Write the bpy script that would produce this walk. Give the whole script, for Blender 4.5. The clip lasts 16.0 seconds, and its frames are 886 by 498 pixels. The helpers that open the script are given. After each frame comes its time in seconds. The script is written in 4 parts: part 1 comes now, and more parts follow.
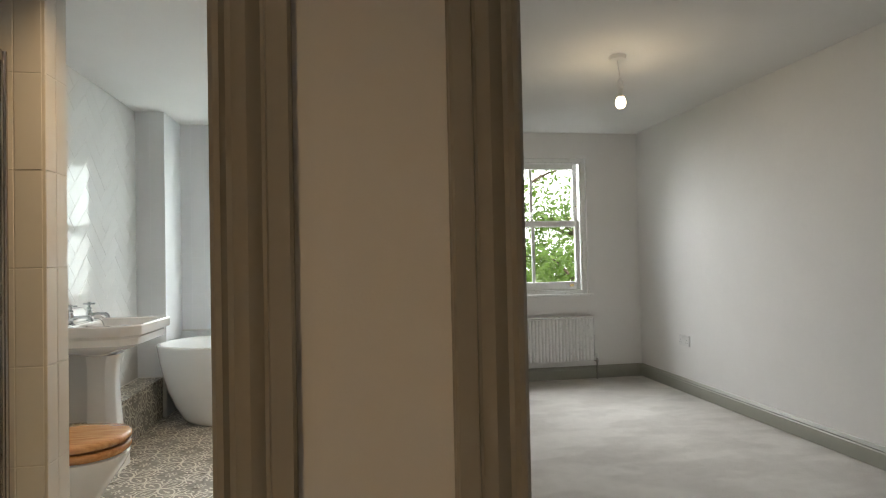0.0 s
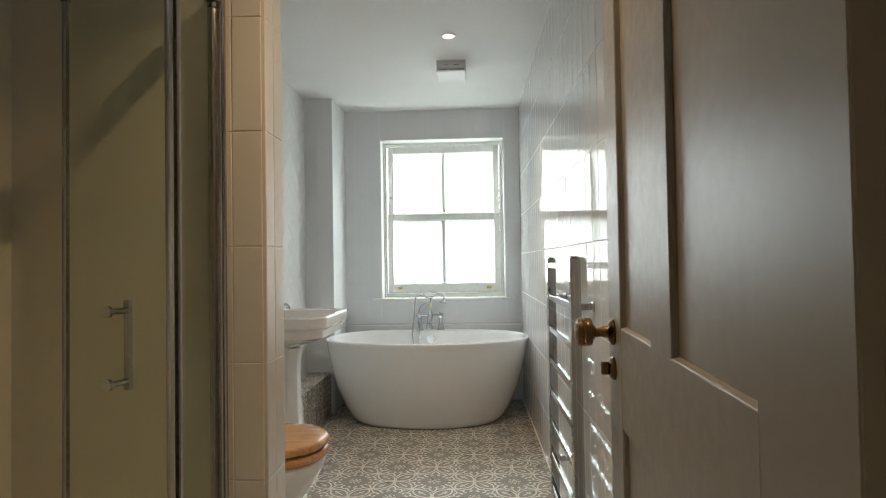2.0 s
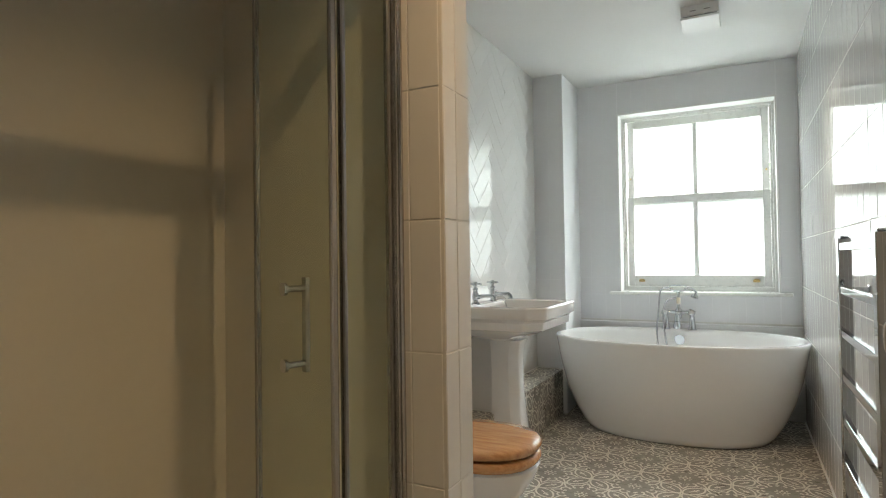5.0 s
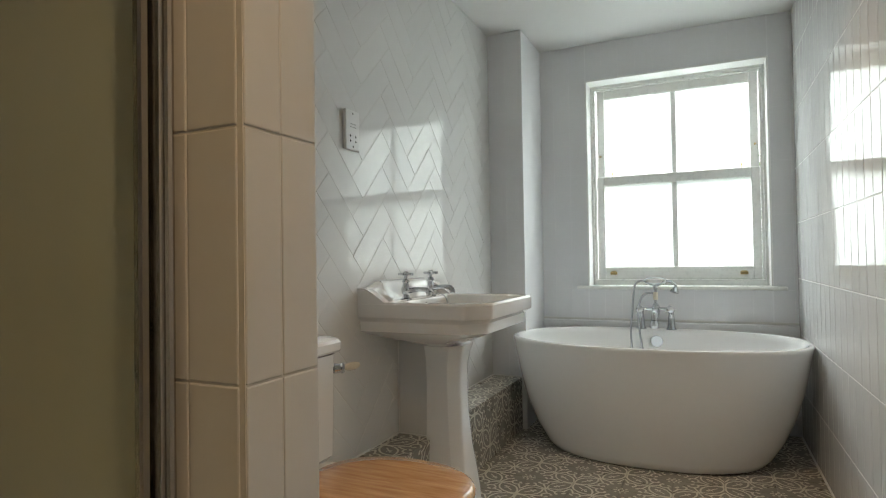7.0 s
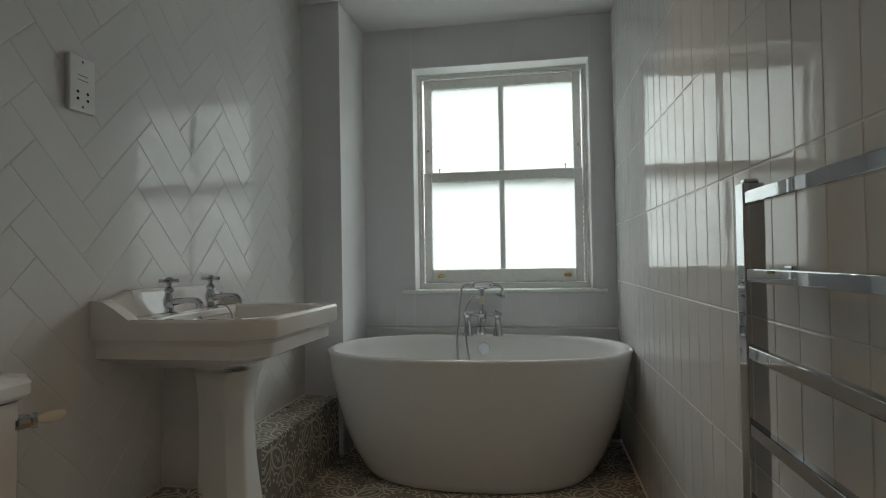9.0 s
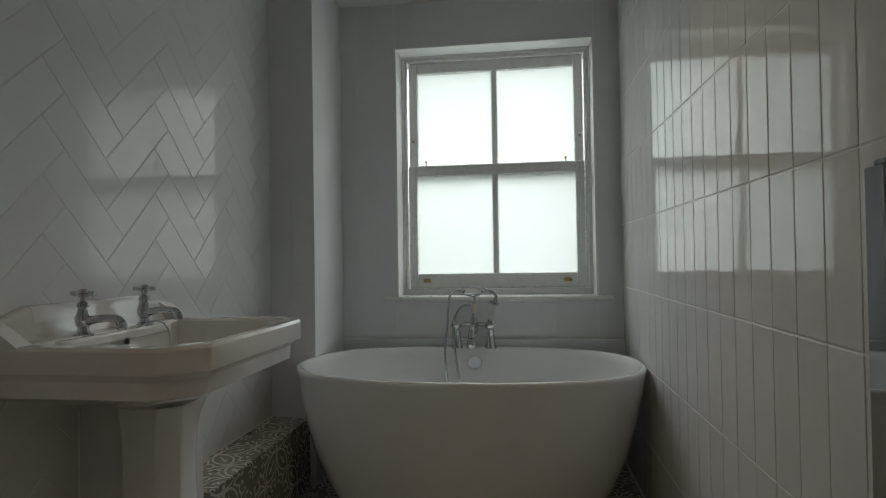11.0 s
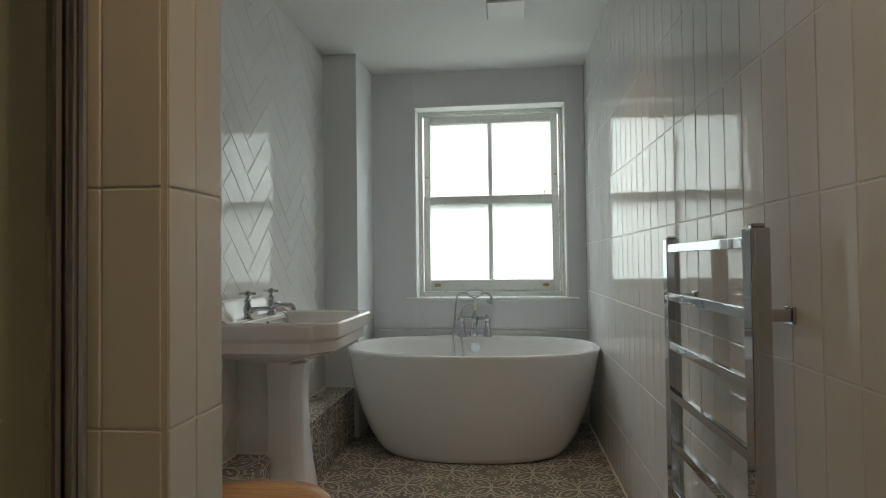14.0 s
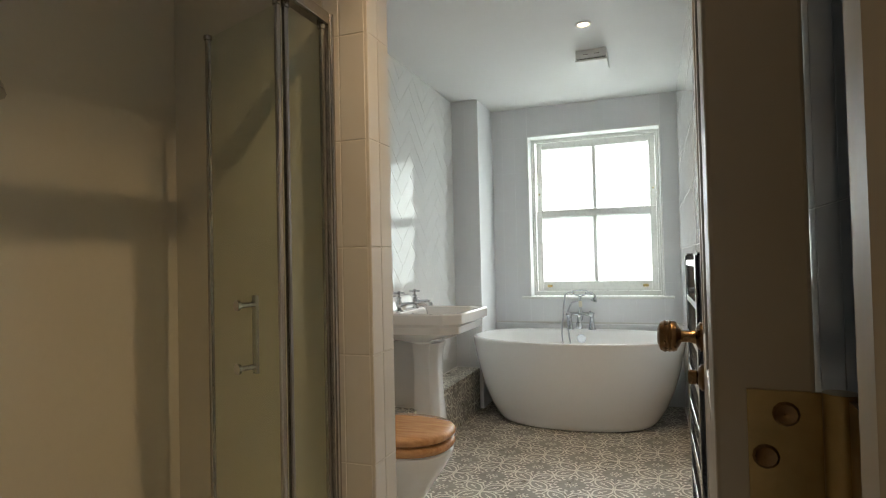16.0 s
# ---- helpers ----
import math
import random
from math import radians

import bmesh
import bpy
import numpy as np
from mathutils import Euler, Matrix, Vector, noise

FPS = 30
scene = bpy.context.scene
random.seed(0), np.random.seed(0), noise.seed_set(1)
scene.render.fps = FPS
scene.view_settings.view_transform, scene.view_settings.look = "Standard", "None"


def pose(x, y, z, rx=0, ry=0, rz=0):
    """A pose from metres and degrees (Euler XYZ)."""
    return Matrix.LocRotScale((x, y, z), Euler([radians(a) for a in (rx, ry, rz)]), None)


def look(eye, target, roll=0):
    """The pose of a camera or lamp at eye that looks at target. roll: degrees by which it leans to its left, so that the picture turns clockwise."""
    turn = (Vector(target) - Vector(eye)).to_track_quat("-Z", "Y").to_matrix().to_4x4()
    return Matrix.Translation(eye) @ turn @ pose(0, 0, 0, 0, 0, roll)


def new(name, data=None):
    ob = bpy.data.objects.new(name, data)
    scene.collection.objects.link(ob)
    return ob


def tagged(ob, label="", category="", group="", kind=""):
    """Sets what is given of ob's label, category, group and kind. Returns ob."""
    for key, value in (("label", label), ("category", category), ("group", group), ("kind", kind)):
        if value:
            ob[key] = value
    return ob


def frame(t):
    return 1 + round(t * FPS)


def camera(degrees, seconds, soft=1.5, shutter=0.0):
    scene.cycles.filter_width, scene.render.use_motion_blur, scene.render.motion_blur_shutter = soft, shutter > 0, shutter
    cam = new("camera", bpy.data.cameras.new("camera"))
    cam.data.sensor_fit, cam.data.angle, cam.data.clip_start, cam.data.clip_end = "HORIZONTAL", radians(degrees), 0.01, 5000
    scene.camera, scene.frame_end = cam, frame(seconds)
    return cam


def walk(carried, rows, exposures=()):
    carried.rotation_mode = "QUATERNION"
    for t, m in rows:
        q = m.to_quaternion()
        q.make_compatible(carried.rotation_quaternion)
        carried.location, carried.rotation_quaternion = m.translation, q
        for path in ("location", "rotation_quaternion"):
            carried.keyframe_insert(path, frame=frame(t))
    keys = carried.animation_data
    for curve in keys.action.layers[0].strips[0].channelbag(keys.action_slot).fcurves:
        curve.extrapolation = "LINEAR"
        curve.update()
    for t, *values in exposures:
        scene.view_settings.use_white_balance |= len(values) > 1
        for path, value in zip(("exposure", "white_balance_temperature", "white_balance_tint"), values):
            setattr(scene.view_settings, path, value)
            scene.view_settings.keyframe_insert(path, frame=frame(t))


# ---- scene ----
cam = camera(75.1, 16.0, soft=1.1)
PATH = [
    (0, (0.022, -5.111, 1.145), (0.333, -3.136, 1.184), -1.2),
    (0.5, (-0.172, -5.02, 1.152), (0.11, -3.04, 1.197), -0.8),
    (1, (-0.31, -4.877, 1.143), (-0.136, -2.885, 1.183), -0.7),
    (1.5, (-0.368, -4.755, 1.129), (-0.318, -2.756, 1.168), -0.9),
    (2, (-0.38, -4.641, 1.099), (-0.475, -2.644, 1.144), -0.9),
    (2.5, (-0.361, -4.517, 1.087), (-0.63, -2.535, 1.13), -1.0),
    (3, (-0.341, -4.444, 1.08), (-0.813, -2.501, 1.13), -1.2),
    (3.5, (-0.288, -4.442, 1.089), (-0.999, -2.573, 1.137), -1.1),
    (4, (-0.261, -4.448, 1.075), (-1.156, -2.661, 1.127), -1.0),
    (6.5, (-0.434, -3.835, 1.018), (-1.356, -2.061, 1.049), -0.8),
    (7, (-0.427, -3.672, 0.987), (-1.259, -1.854, 1.025), -0.9),
    (7.5, (-0.405, -3.535, 0.954), (-1.114, -1.665, 0.997), -1.2),
    (8, (-0.373, -3.447, 0.947), (-0.935, -1.529, 0.995), -1.2),
    (8.5, (-0.356, -3.361, 0.949), (-0.791, -1.41, 0.985), -1.1),
    (9, (-0.409, -3.259, 0.981), (-0.727, -1.285, 1.02), -1.0),
    (11.5, (-0.498, -2.897, 1.004), (-0.758, -0.914, 1.037), -0.8),
    (12, (-0.541, -3.039, 1.011), (-0.785, -1.054, 1.055), -0.7),
    (12.5, (-0.524, -3.263, 1.042), (-0.767, -1.278, 1.087), -0.7),
    (13, (-0.522, -3.43, 1.043), (-0.753, -1.444, 1.087), -0.7),
    (13.5, (-0.492, -3.658, 1.033), (-0.718, -1.671, 1.081), -0.8),
    (14, (-0.492, -3.839, 1.049), (-0.712, -1.851, 1.094), -0.7),
    (14.5, (-0.43, -4.106, 1.074), (-0.652, -2.119, 1.119), -0.9),
    (15, (-0.374, -4.316, 1.126), (-0.616, -2.331, 1.169), -0.8),
    (15.5, (-0.279, -4.466, 1.109), (-0.635, -2.499, 1.152), -1.0),
    (16, (-0.176, -4.603, 1.098), (-0.858, -2.723, 1.145), -1.3),
]

EXPOSURES = [(0.0, 0.5), (1.0, 0.45), (2.5, 0.25), (4.0, 0.4), (6.5, 0.26), (7.5, -0.34), (8.5, -1.02), (9.0, -1.2), (11.5, -1.5), (12.5, -1.35), (13.5, -1.0), (14.5, -0.43), (15.5, 0.1), (16.0, 0.3)]
walk(cam, [(t, look(eye, target, roll)) for t, eye, target, roll in PATH], EXPOSURES)

# ---- light: an overcast day outside, warm ceiling lamps inside ----
world = bpy.data.worlds.new("overcast_day")
scene.world = world
world.use_nodes = True
wn = world.node_tree
sky = wn.nodes.new("ShaderNodeTexSky")
sky.sky_type, sky.sun_disc = "NISHITA", False
sky.sun_elevation, sky.sun_rotation, sky.dust_density = radians(42), radians(200), 4.0
wn.nodes["Background"].inputs["Strength"].default_value = 0.15
wn.links.new(sky.outputs[0], wn.nodes["Background"].inputs["Color"])

sun = new("sun", bpy.data.lights.new("sun", "SUN"))
sun.data.energy, sun.data.angle, sun.data.color = 4.0, radians(3), (1.0, 0.95, 0.88)
sun.matrix_world = look((-2, -8, 9), (0, 0, 0))

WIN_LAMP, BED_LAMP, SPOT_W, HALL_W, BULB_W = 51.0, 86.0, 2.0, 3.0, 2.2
# area lamp outside the frosted window, added in place of the sky's light
win = new("window_light", bpy.data.lights.new("window_light", "AREA"))
win.data.shape, win.data.size, win.data.size_y = "RECTANGLE", 1.5, 1.5
win.data.energy, win.data.color = WIN_LAMP, (0.885, 0.96, 0.995)
win.data.spread = radians(122)
win.matrix_world = look((-0.6, 0.86, 1.86), (-0.6, -0.50, 0.92))

# a second added lamp does the sky's work outside the bedroom window
bed = new("bedroom_window_light", bpy.data.lights.new("bedroom_window_light", "AREA"))
bed.data.shape, bed.data.size, bed.data.size_y = "RECTANGLE", 1.3, 1.3
bed.data.energy, bed.data.color = BED_LAMP, (0.95, 0.98, 1.0)
bed.data.spread = radians(150)
bed.matrix_world = look((1.62, 1.15, 2.30), (2.05, -1.60, 0.30))


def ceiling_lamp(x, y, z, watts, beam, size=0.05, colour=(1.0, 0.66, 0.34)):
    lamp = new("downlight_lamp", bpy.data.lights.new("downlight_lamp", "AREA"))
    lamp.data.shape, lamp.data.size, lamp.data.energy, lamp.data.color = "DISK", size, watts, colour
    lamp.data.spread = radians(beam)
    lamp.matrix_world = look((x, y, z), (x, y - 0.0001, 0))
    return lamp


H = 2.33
# last entry is an unseen landing lamp, added for the warm light there
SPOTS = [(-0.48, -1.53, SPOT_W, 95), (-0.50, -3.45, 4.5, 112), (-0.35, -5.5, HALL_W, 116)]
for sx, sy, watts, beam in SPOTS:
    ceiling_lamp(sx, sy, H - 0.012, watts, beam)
bulb_light = new("bulb_light", bpy.data.lights.new("bulb_light", "POINT"))
bulb_light.data.energy, bulb_light.data.shadow_soft_size, bulb_light.data.color = BULB_W, 0.03, (1.0, 0.78, 0.5)
bulb_light.matrix_world = pose(1.604, -1.93, 2.05)

# ---- materials ----


class Nodes:
    """Short hand for a material's node tree."""

    def __init__(self, name):
        self.mat = bpy.data.materials.new(name)
        self.mat.use_nodes = True
        self.tree = self.mat.node_tree
        self.bsdf = self.tree.nodes["Principled BSDF"]
        self.pos = self.tree.nodes.new("ShaderNodeNewGeometry").outputs["Position"]

    def link(self, a, b):
        self.tree.links.new(a, b)

    def math(self, op, a, b=None, c=None):
        n = self.tree.nodes.new("ShaderNodeMath")
        n.operation = op
        for i, v in enumerate((a, b, c)):
            if v is None:
                continue
            if isinstance(v, (int, float)):
                n.inputs[i].default_value = v
            else:
                self.link(v, n.inputs[i])
        return n.outputs[0]

    def noise(self, scale, detail=3.0, vec=None):
        n = self.tree.nodes.new("ShaderNodeTexNoise")
        n.inputs["Scale"].default_value, n.inputs["Detail"].default_value = scale, detail
        self.link(vec or self.pos, n.inputs["Vector"])
        return n.outputs["Fac"]

    def ramp(self, fac, lo, hi, out_lo, out_hi):
        n = self.tree.nodes.new("ShaderNodeMapRange")
        for i, v in enumerate((lo, hi, out_lo, out_hi)):
            n.inputs[i + 1].default_value = v
        self.link(fac, n.inputs[0])
        return n.outputs[0]

    def mix(self, fac, a, b, blend="MIX"):
        n = self.tree.nodes.new("ShaderNodeMix")
        n.data_type, n.blend_type = "RGBA", blend
        for sock, v in ((n.inputs[0], fac), (n.inputs[6], a), (n.inputs[7], b)):
            if isinstance(v, tuple):
                sock.default_value = (*v, 1.0)
            elif isinstance(v, (int, float)):
                sock.default_value = v
            else:
                self.link(v, sock)
        return n.outputs[2]

    def bump(self, height, strength, distance):
        n = self.tree.nodes.new("ShaderNodeBump")
        n.inputs["Strength"].default_value, n.inputs["Distance"].default_value = strength, distance
        self.link(height, n.inputs["Height"])
        self.link(n.outputs[0], self.bsdf.inputs["Normal"])

    def random(self):
        return self.tree.nodes.new("ShaderNodeObjectInfo").outputs["Random"]


def surface(name, colour, rough=0.5, metal=0.0, var=0.06, big=2.0, fine=40.0, bump=0.0, bump_scale=200.0, per_piece=0.0, coat=0.0, wobble=0.0):
    """A procedural paint, glaze or metal with uneven tone at two scales."""
    n = Nodes(name)
    a, b = n.noise(big, 2.0), n.noise(fine, 4.0)
    tone = n.math("ADD", n.ramp(a, 0.3, 0.7, -var, var), n.ramp(b, 0.3, 0.7, -var * 0.5, var * 0.5))
    if per_piece:
        tone = n.math("ADD", tone, n.ramp(n.random(), 0, 1, -per_piece, per_piece))
    value = n.math("ADD", tone, 1.0)
    rgb = n.tree.nodes.new("ShaderNodeCombineColor")
    for i, c in enumerate(colour):
        n.link(n.math("MULTIPLY", value, c), rgb.inputs[i])
    n.link(rgb.outputs[0], n.bsdf.inputs["Base Color"])
    n.bsdf.inputs["Metallic"].default_value = metal
    n.link(n.ramp(b, 0.3, 0.7, max(rough * 0.82, 0.0), min(rough * 1.18, 1.0)), n.bsdf.inputs["Roughness"])
    n.bsdf.inputs["Coat Weight"].default_value = coat
    n.bsdf.inputs["Coat Roughness"].default_value = 0.05
    if wobble:
        n.bump(n.noise(9.0, 1.0), wobble, 0.01)
    elif bump:
        n.bump(n.noise(bump_scale, 4.0), bump, 0.002)
    return n.mat


wall_paint = surface("white_matt_wall_paint", (0.80, 0.79, 0.77), 0.75, var=0.02, bump=0.12, bump_scale=260)
blue_white = surface("cool_white_wall_paint", (0.80, 0.81, 0.82), 0.6, var=0.02)
ceiling_paint = surface("white_ceiling_paint", (0.75, 0.75, 0.74), 0.85, var=0.02, bump=0.1)
grey_wood = surface("grey_satin_woodwork", (0.36, 0.34, 0.29), 0.38, var=0.05, bump=0.03, bump_scale=60)
green_grey = surface("sage_grey_skirting", (0.33, 0.33, 0.28), 0.4, var=0.04)
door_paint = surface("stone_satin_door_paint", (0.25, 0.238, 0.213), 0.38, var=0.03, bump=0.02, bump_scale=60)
window_paint = surface("cream_white_gloss_paint", (0.82, 0.82, 0.79), 0.3, var=0.03)
tile_white = surface("white_glazed_tile", (0.71, 0.71, 0.695), 0.035, var=0.015, per_piece=0.02, wobble=0.05)
shower_wall = surface("ivory_gloss_wall_panel", (0.70, 0.69, 0.625), 0.10, var=0.02, wobble=0.05)
grout = surface("off_white_grout", (0.68, 0.67, 0.64), 0.85, var=0.06, bump=0.2)
white_trim = surface("white_sealant", (0.82, 0.82, 0.80), 0.45, var=0.02)
acrylic = surface("white_acrylic", (0.82, 0.82, 0.81), 0.12, var=0.012, coat=0.5)
ceramic = surface("white_vitreous_china", (0.82, 0.81, 0.79), 0.07, var=0.012, coat=0.6)
plastic = surface("white_moulded_plastic", (0.74, 0.74, 0.725), 0.55, var=0.02)
# near-black painted as the shade inside holes, slots and gaps; also the rubber plug
hole_shade_rubber = surface("painted_hole_shade_and_rubber", (0.02, 0.02, 0.02), 0.8)
chrome = surface("polished_chrome", (0.55, 0.57, 0.59), 0.025, 1.0, var=0.02)
steel = surface("satin_aluminium", (0.46, 0.45, 0.44), 0.22, 1.0, var=0.02)
antique = surface("antique_brass", (0.19, 0.125, 0.07), 0.28, 1.0, var=0.18, fine=30)
brass = surface("lacquered_brass", (0.62, 0.47, 0.22), 0.25, 1.0, var=0.1)
aged_brass = surface("tarnished_brass", (0.36, 0.27, 0.13), 0.34, 1.0, var=0.25, fine=60)
porcelain = surface("cream_porcelain", (0.80, 0.74, 0.60), 0.15, var=0.02)
enamel = surface("white_radiator_enamel", (0.80, 0.80, 0.79), 0.3, var=0.015)
subfloor = surface("dark_screed", (0.34, 0.32, 0.28), 0.9, var=0.1)


def carpet_material():
    n = Nodes("greige_cut_pile_carpet")
    m = n.tree.nodes.new("ShaderNodeMapping")
    m.inputs["Rotation"].default_value = (0, 0, 0.55)
    m.inputs["Scale"].default_value = (1.3, 2.6, 1.0)
    n.link(n.pos, m.inputs["Vector"])
    stroke = n.noise(1.5, 2.0, m.outputs[0])
    a, b, c = n.noise(1.6, 3.0), n.noise(14.0, 4.0), n.noise(420.0, 2.0)
    tone = n.math("ADD", n.ramp(a, 0.35, 0.65, -0.16, 0.16), n.ramp(b, 0.3, 0.7, -0.12, 0.12))
    tone = n.math("ADD", tone, n.ramp(stroke, 0.46, 0.56, -0.16, 0.20))
    tone = n.math("ADD", tone, n.ramp(c, 0.2, 0.8, -0.12, 0.12))
    fac = n.math("ADD", tone, 0.5)
    n.link(n.mix(fac, (0.45, 0.42, 0.38), (0.68, 0.65, 0.60)), n.bsdf.inputs["Base Color"])
    n.bsdf.inputs["Roughness"].default_value = 0.95
    n.bsdf.inputs["Sheen Weight"].default_value = 0.25
    n.bump(n.math("ADD", c, n.math("MULTIPLY", b, 2.0)), 0.5, 0.006)
    return n.mat


carpet = carpet_material()


def oak_material():
    n = Nodes("varnished_oak")
    m = n.tree.nodes.new("ShaderNodeMapping")
    m.inputs["Scale"].default_value = (3.0, 26.0, 26.0)
    n.link(n.pos, m.inputs["Vector"])
    g = n.noise(3.0, 6.0, m.outputs[0])
    f = n.noise(22.0, 4.0, m.outputs[0])
    col = n.mix(n.ramp(g, 0.3, 0.7, 0, 1), (0.44, 0.20, 0.075), (0.62, 0.34, 0.14))
    n.link(n.mix(n.ramp(f, 0.55, 0.8, 0, 0.5), col, (0.34, 0.16, 0.06)), n.bsdf.inputs["Base Color"])
    n.bsdf.inputs["Roughness"].default_value = 0.22
    n.bsdf.inputs["Coat Weight"].default_value = 0.5
    n.bump(f, 0.05, 0.001)
    return n.mat


oak = oak_material()


def patterned_tile(name, ax, ay):
    """Grey encaustic tile with a cream scroll pattern that meets across four tiles; ax and ay are the two axes of its face."""
    n = Nodes(name)
    sep = n.tree.nodes.new("ShaderNodeSeparateXYZ")
    n.link(n.pos, sep.inputs[0])
    S = 0.2
    warp = n.ramp(n.noise(30.0, 1.0), 0, 1, -0.0012, 0.0012)
    u = n.math("PINGPONG", n.math("ADD", n.math("ADD", sep.outputs[ax], 0.18), warp), S)
    v = n.math("PINGPONG", n.math("ADD", n.math("ADD", sep.outputs[ay], 0.13), warp), S)
    over = n.math("GREATER_THAN", n.math("ADD", u, v), S)
    u2 = n.math("ADD", u, n.math("MULTIPLY", over, n.math("SUBTRACT", n.math("SUBTRACT", S, v), u)))
    v2 = n.math("ADD", v, n.math("MULTIPLY", over, n.math("SUBTRACT", n.math("SUBTRACT", S, u), v)))
    p, q = n.math("MAXIMUM", u2, v2), n.math("MINIMUM", u2, v2)

    def dist(cx, cy):
        dx, dy = n.math("SUBTRACT", p, cx), n.math("SUBTRACT", q, cy)
        return n.math("SQRT", n.math("ADD", n.math("MULTIPLY", dx, dx), n.math("MULTIPLY", dy, dy)))

    def ring(cx, cy, r, w):
        return n.math("SUBTRACT", n.math("ABSOLUTE", n.math("SUBTRACT", dist(cx, cy), r)), w)

    def dot(cx, cy, r):
        return n.math("SUBTRACT", dist(cx, cy), r)

    def bar(x0, y0, x1, y1, w):
        lx, ly = x1 - x0, y1 - y0
        ll = lx * lx + ly * ly
        t = n.math("ADD", n.math("MULTIPLY", n.math("SUBTRACT", p, x0), lx / ll), n.math("MULTIPLY", n.math("SUBTRACT", q, y0), ly / ll))
        t = n.math("MINIMUM", n.math("MAXIMUM", t, 0.0), 1.0)
        dx = n.math("SUBTRACT", p, n.math("ADD", n.math("MULTIPLY", t, lx), x0))
        dy = n.math("SUBTRACT", q, n.math("ADD", n.math("MULTIPLY", t, ly), y0))
        return n.math("SUBTRACT", n.math("SQRT", n.math("ADD", n.math("MULTIPLY", dx, dx), n.math("MULTIPLY", dy, dy))), w)

    def cut(shape, other):
        return n.math("MAXIMUM", shape, other)

    w = 0.0040
    shapes = [ring(0.0, 0.0, 0.0105, 0.0030),
              bar(0.0190, 0.0, 0.0280, 0.0, 0.0042), dot(0.0200, 0.0200, 0.0050),
              # hooked scroll that opens towards the rosette, with a bead on its end
              cut(ring(0.0760, 0.0310, 0.0220, w), n.math("SUBTRACT", n.math("SUBTRACT", 0.0840, p), n.math("MULTIPLY", n.math("SUBTRACT", q, 0.0200), 1.4))),
              dot(0.0740, 0.0180, 0.0066), bar(0.0740, 0.0160, 0.0820, 0.0100, w), dot(0.0600, 0.0420, 0.0064),
              # stem from the scroll to the middle of the tile, and the pointed bracket across the tile's edge
              bar(0.0800, 0.0530, 0.0980, 0.0900, w), bar(0.0960, 0.0200, 0.1160, 0.0120, w), bar(0.1160, 0.0120, 0.1360, 0.0, w),
              # almond petal with a bud in it
              ring(0.1788, 0.0758, 0.0726, w),
              bar(0.1700, 0.0300, 0.1400, 0.0600, 0.0030), dot(0.1350, 0.0650, 0.0068), bar(0.1470, 0.0530, 0.1370, 0.0480, 0.0030),
              dot(0.2, 0.0, 0.0085), dot(0.1, 0.1, 0.0080)]
    d = shapes[0]
    for other in shapes[1:]:
        d = n.math("MINIMUM", d, other)
    line = n.ramp(d, -0.0009, 0.0009, 1.0, 0.0)
    wear = n.noise(18.0, 4.0)
    grey = n.mix(n.ramp(n.noise(6.0, 4.0), 0.3, 0.7, 0, 1), (0.225, 0.212, 0.184), (0.305, 0.288, 0.252))
    cream = n.mix(wear, (0.72, 0.70, 0.62), (0.82, 0.79, 0.71))
    n.link(n.mix(n.math("MULTIPLY", line, n.ramp(wear, 0.25, 0.5, 0.75, 1.0)), grey, cream), n.bsdf.inputs["Base Color"])
    n.link(n.ramp(wear, 0.3, 0.7, 0.26, 0.40), n.bsdf.inputs["Roughness"])
    n.bump(wear, 0.06, 0.002)
    return n.mat


floor_tile_mat = patterned_tile("patterned_encaustic_tile", 0, 1)
riser_tile_mat = patterned_tile("patterned_encaustic_tile_upright", 1, 2)
end_tile_mat = patterned_tile("patterned_encaustic_tile_end", 0, 2)


def frosted_material():
    """Etched glass: scatters the daylight behind it, with a faint sheen."""
    n = Nodes("frosted_glass")
    t = n.tree.nodes.new("ShaderNodeBsdfTranslucent")
    n.link(n.mix(n.noise(3.0, 2.0), (0.66, 0.68, 0.66), (0.72, 0.73, 0.70)), t.inputs["Color"])
    n.bsdf.inputs["Base Color"].default_value = (0.8, 0.82, 0.8, 1)
    n.bsdf.inputs["Roughness"].default_value = 0.35
    m = n.tree.nodes.new("ShaderNodeMixShader")
    m.inputs[0].default_value = 0.08
    n.link(t.outputs[0], m.inputs[1])
    n.link(n.bsdf.outputs[0], m.inputs[2])
    n.link(m.outputs[0], n.tree.nodes["Material Output"].inputs["Surface"])
    return n.mat


frosted = frosted_material()


def thin_glass(name, tint):
    """Thin clear panes: see-through, with a mirror sheen that grows at a slant."""
    n = Nodes(name)
    t, g = n.tree.nodes.new("ShaderNodeBsdfTransparent"), n.tree.nodes.new("ShaderNodeBsdfGlossy")
    t.inputs["Color"].default_value = (*tint, 1)
    g.inputs["Roughness"].default_value = 0.0
    f = n.tree.nodes.new("ShaderNodeLayerWeight")
    f.inputs["Blend"].default_value = 0.5
    sheen = n.math("ADD", n.math("MULTIPLY", n.math("POWER", f.outputs["Facing"], 4.0), 0.35), 0.025)
    m = n.tree.nodes.new("ShaderNodeMixShader")
    n.link(sheen, m.inputs[0])
    n.link(t.outputs[0], m.inputs[1])
    n.link(g.outputs[0], m.inputs[2])
    n.link(m.outputs[0], n.tree.nodes["Material Output"].inputs["Surface"])
    return n.mat


clear_glass = thin_glass("clear_window_glass", (1.0, 1.0, 1.0))
shower_glass = thin_glass("green_tinted_shower_glass", (0.955, 0.98, 0.95))


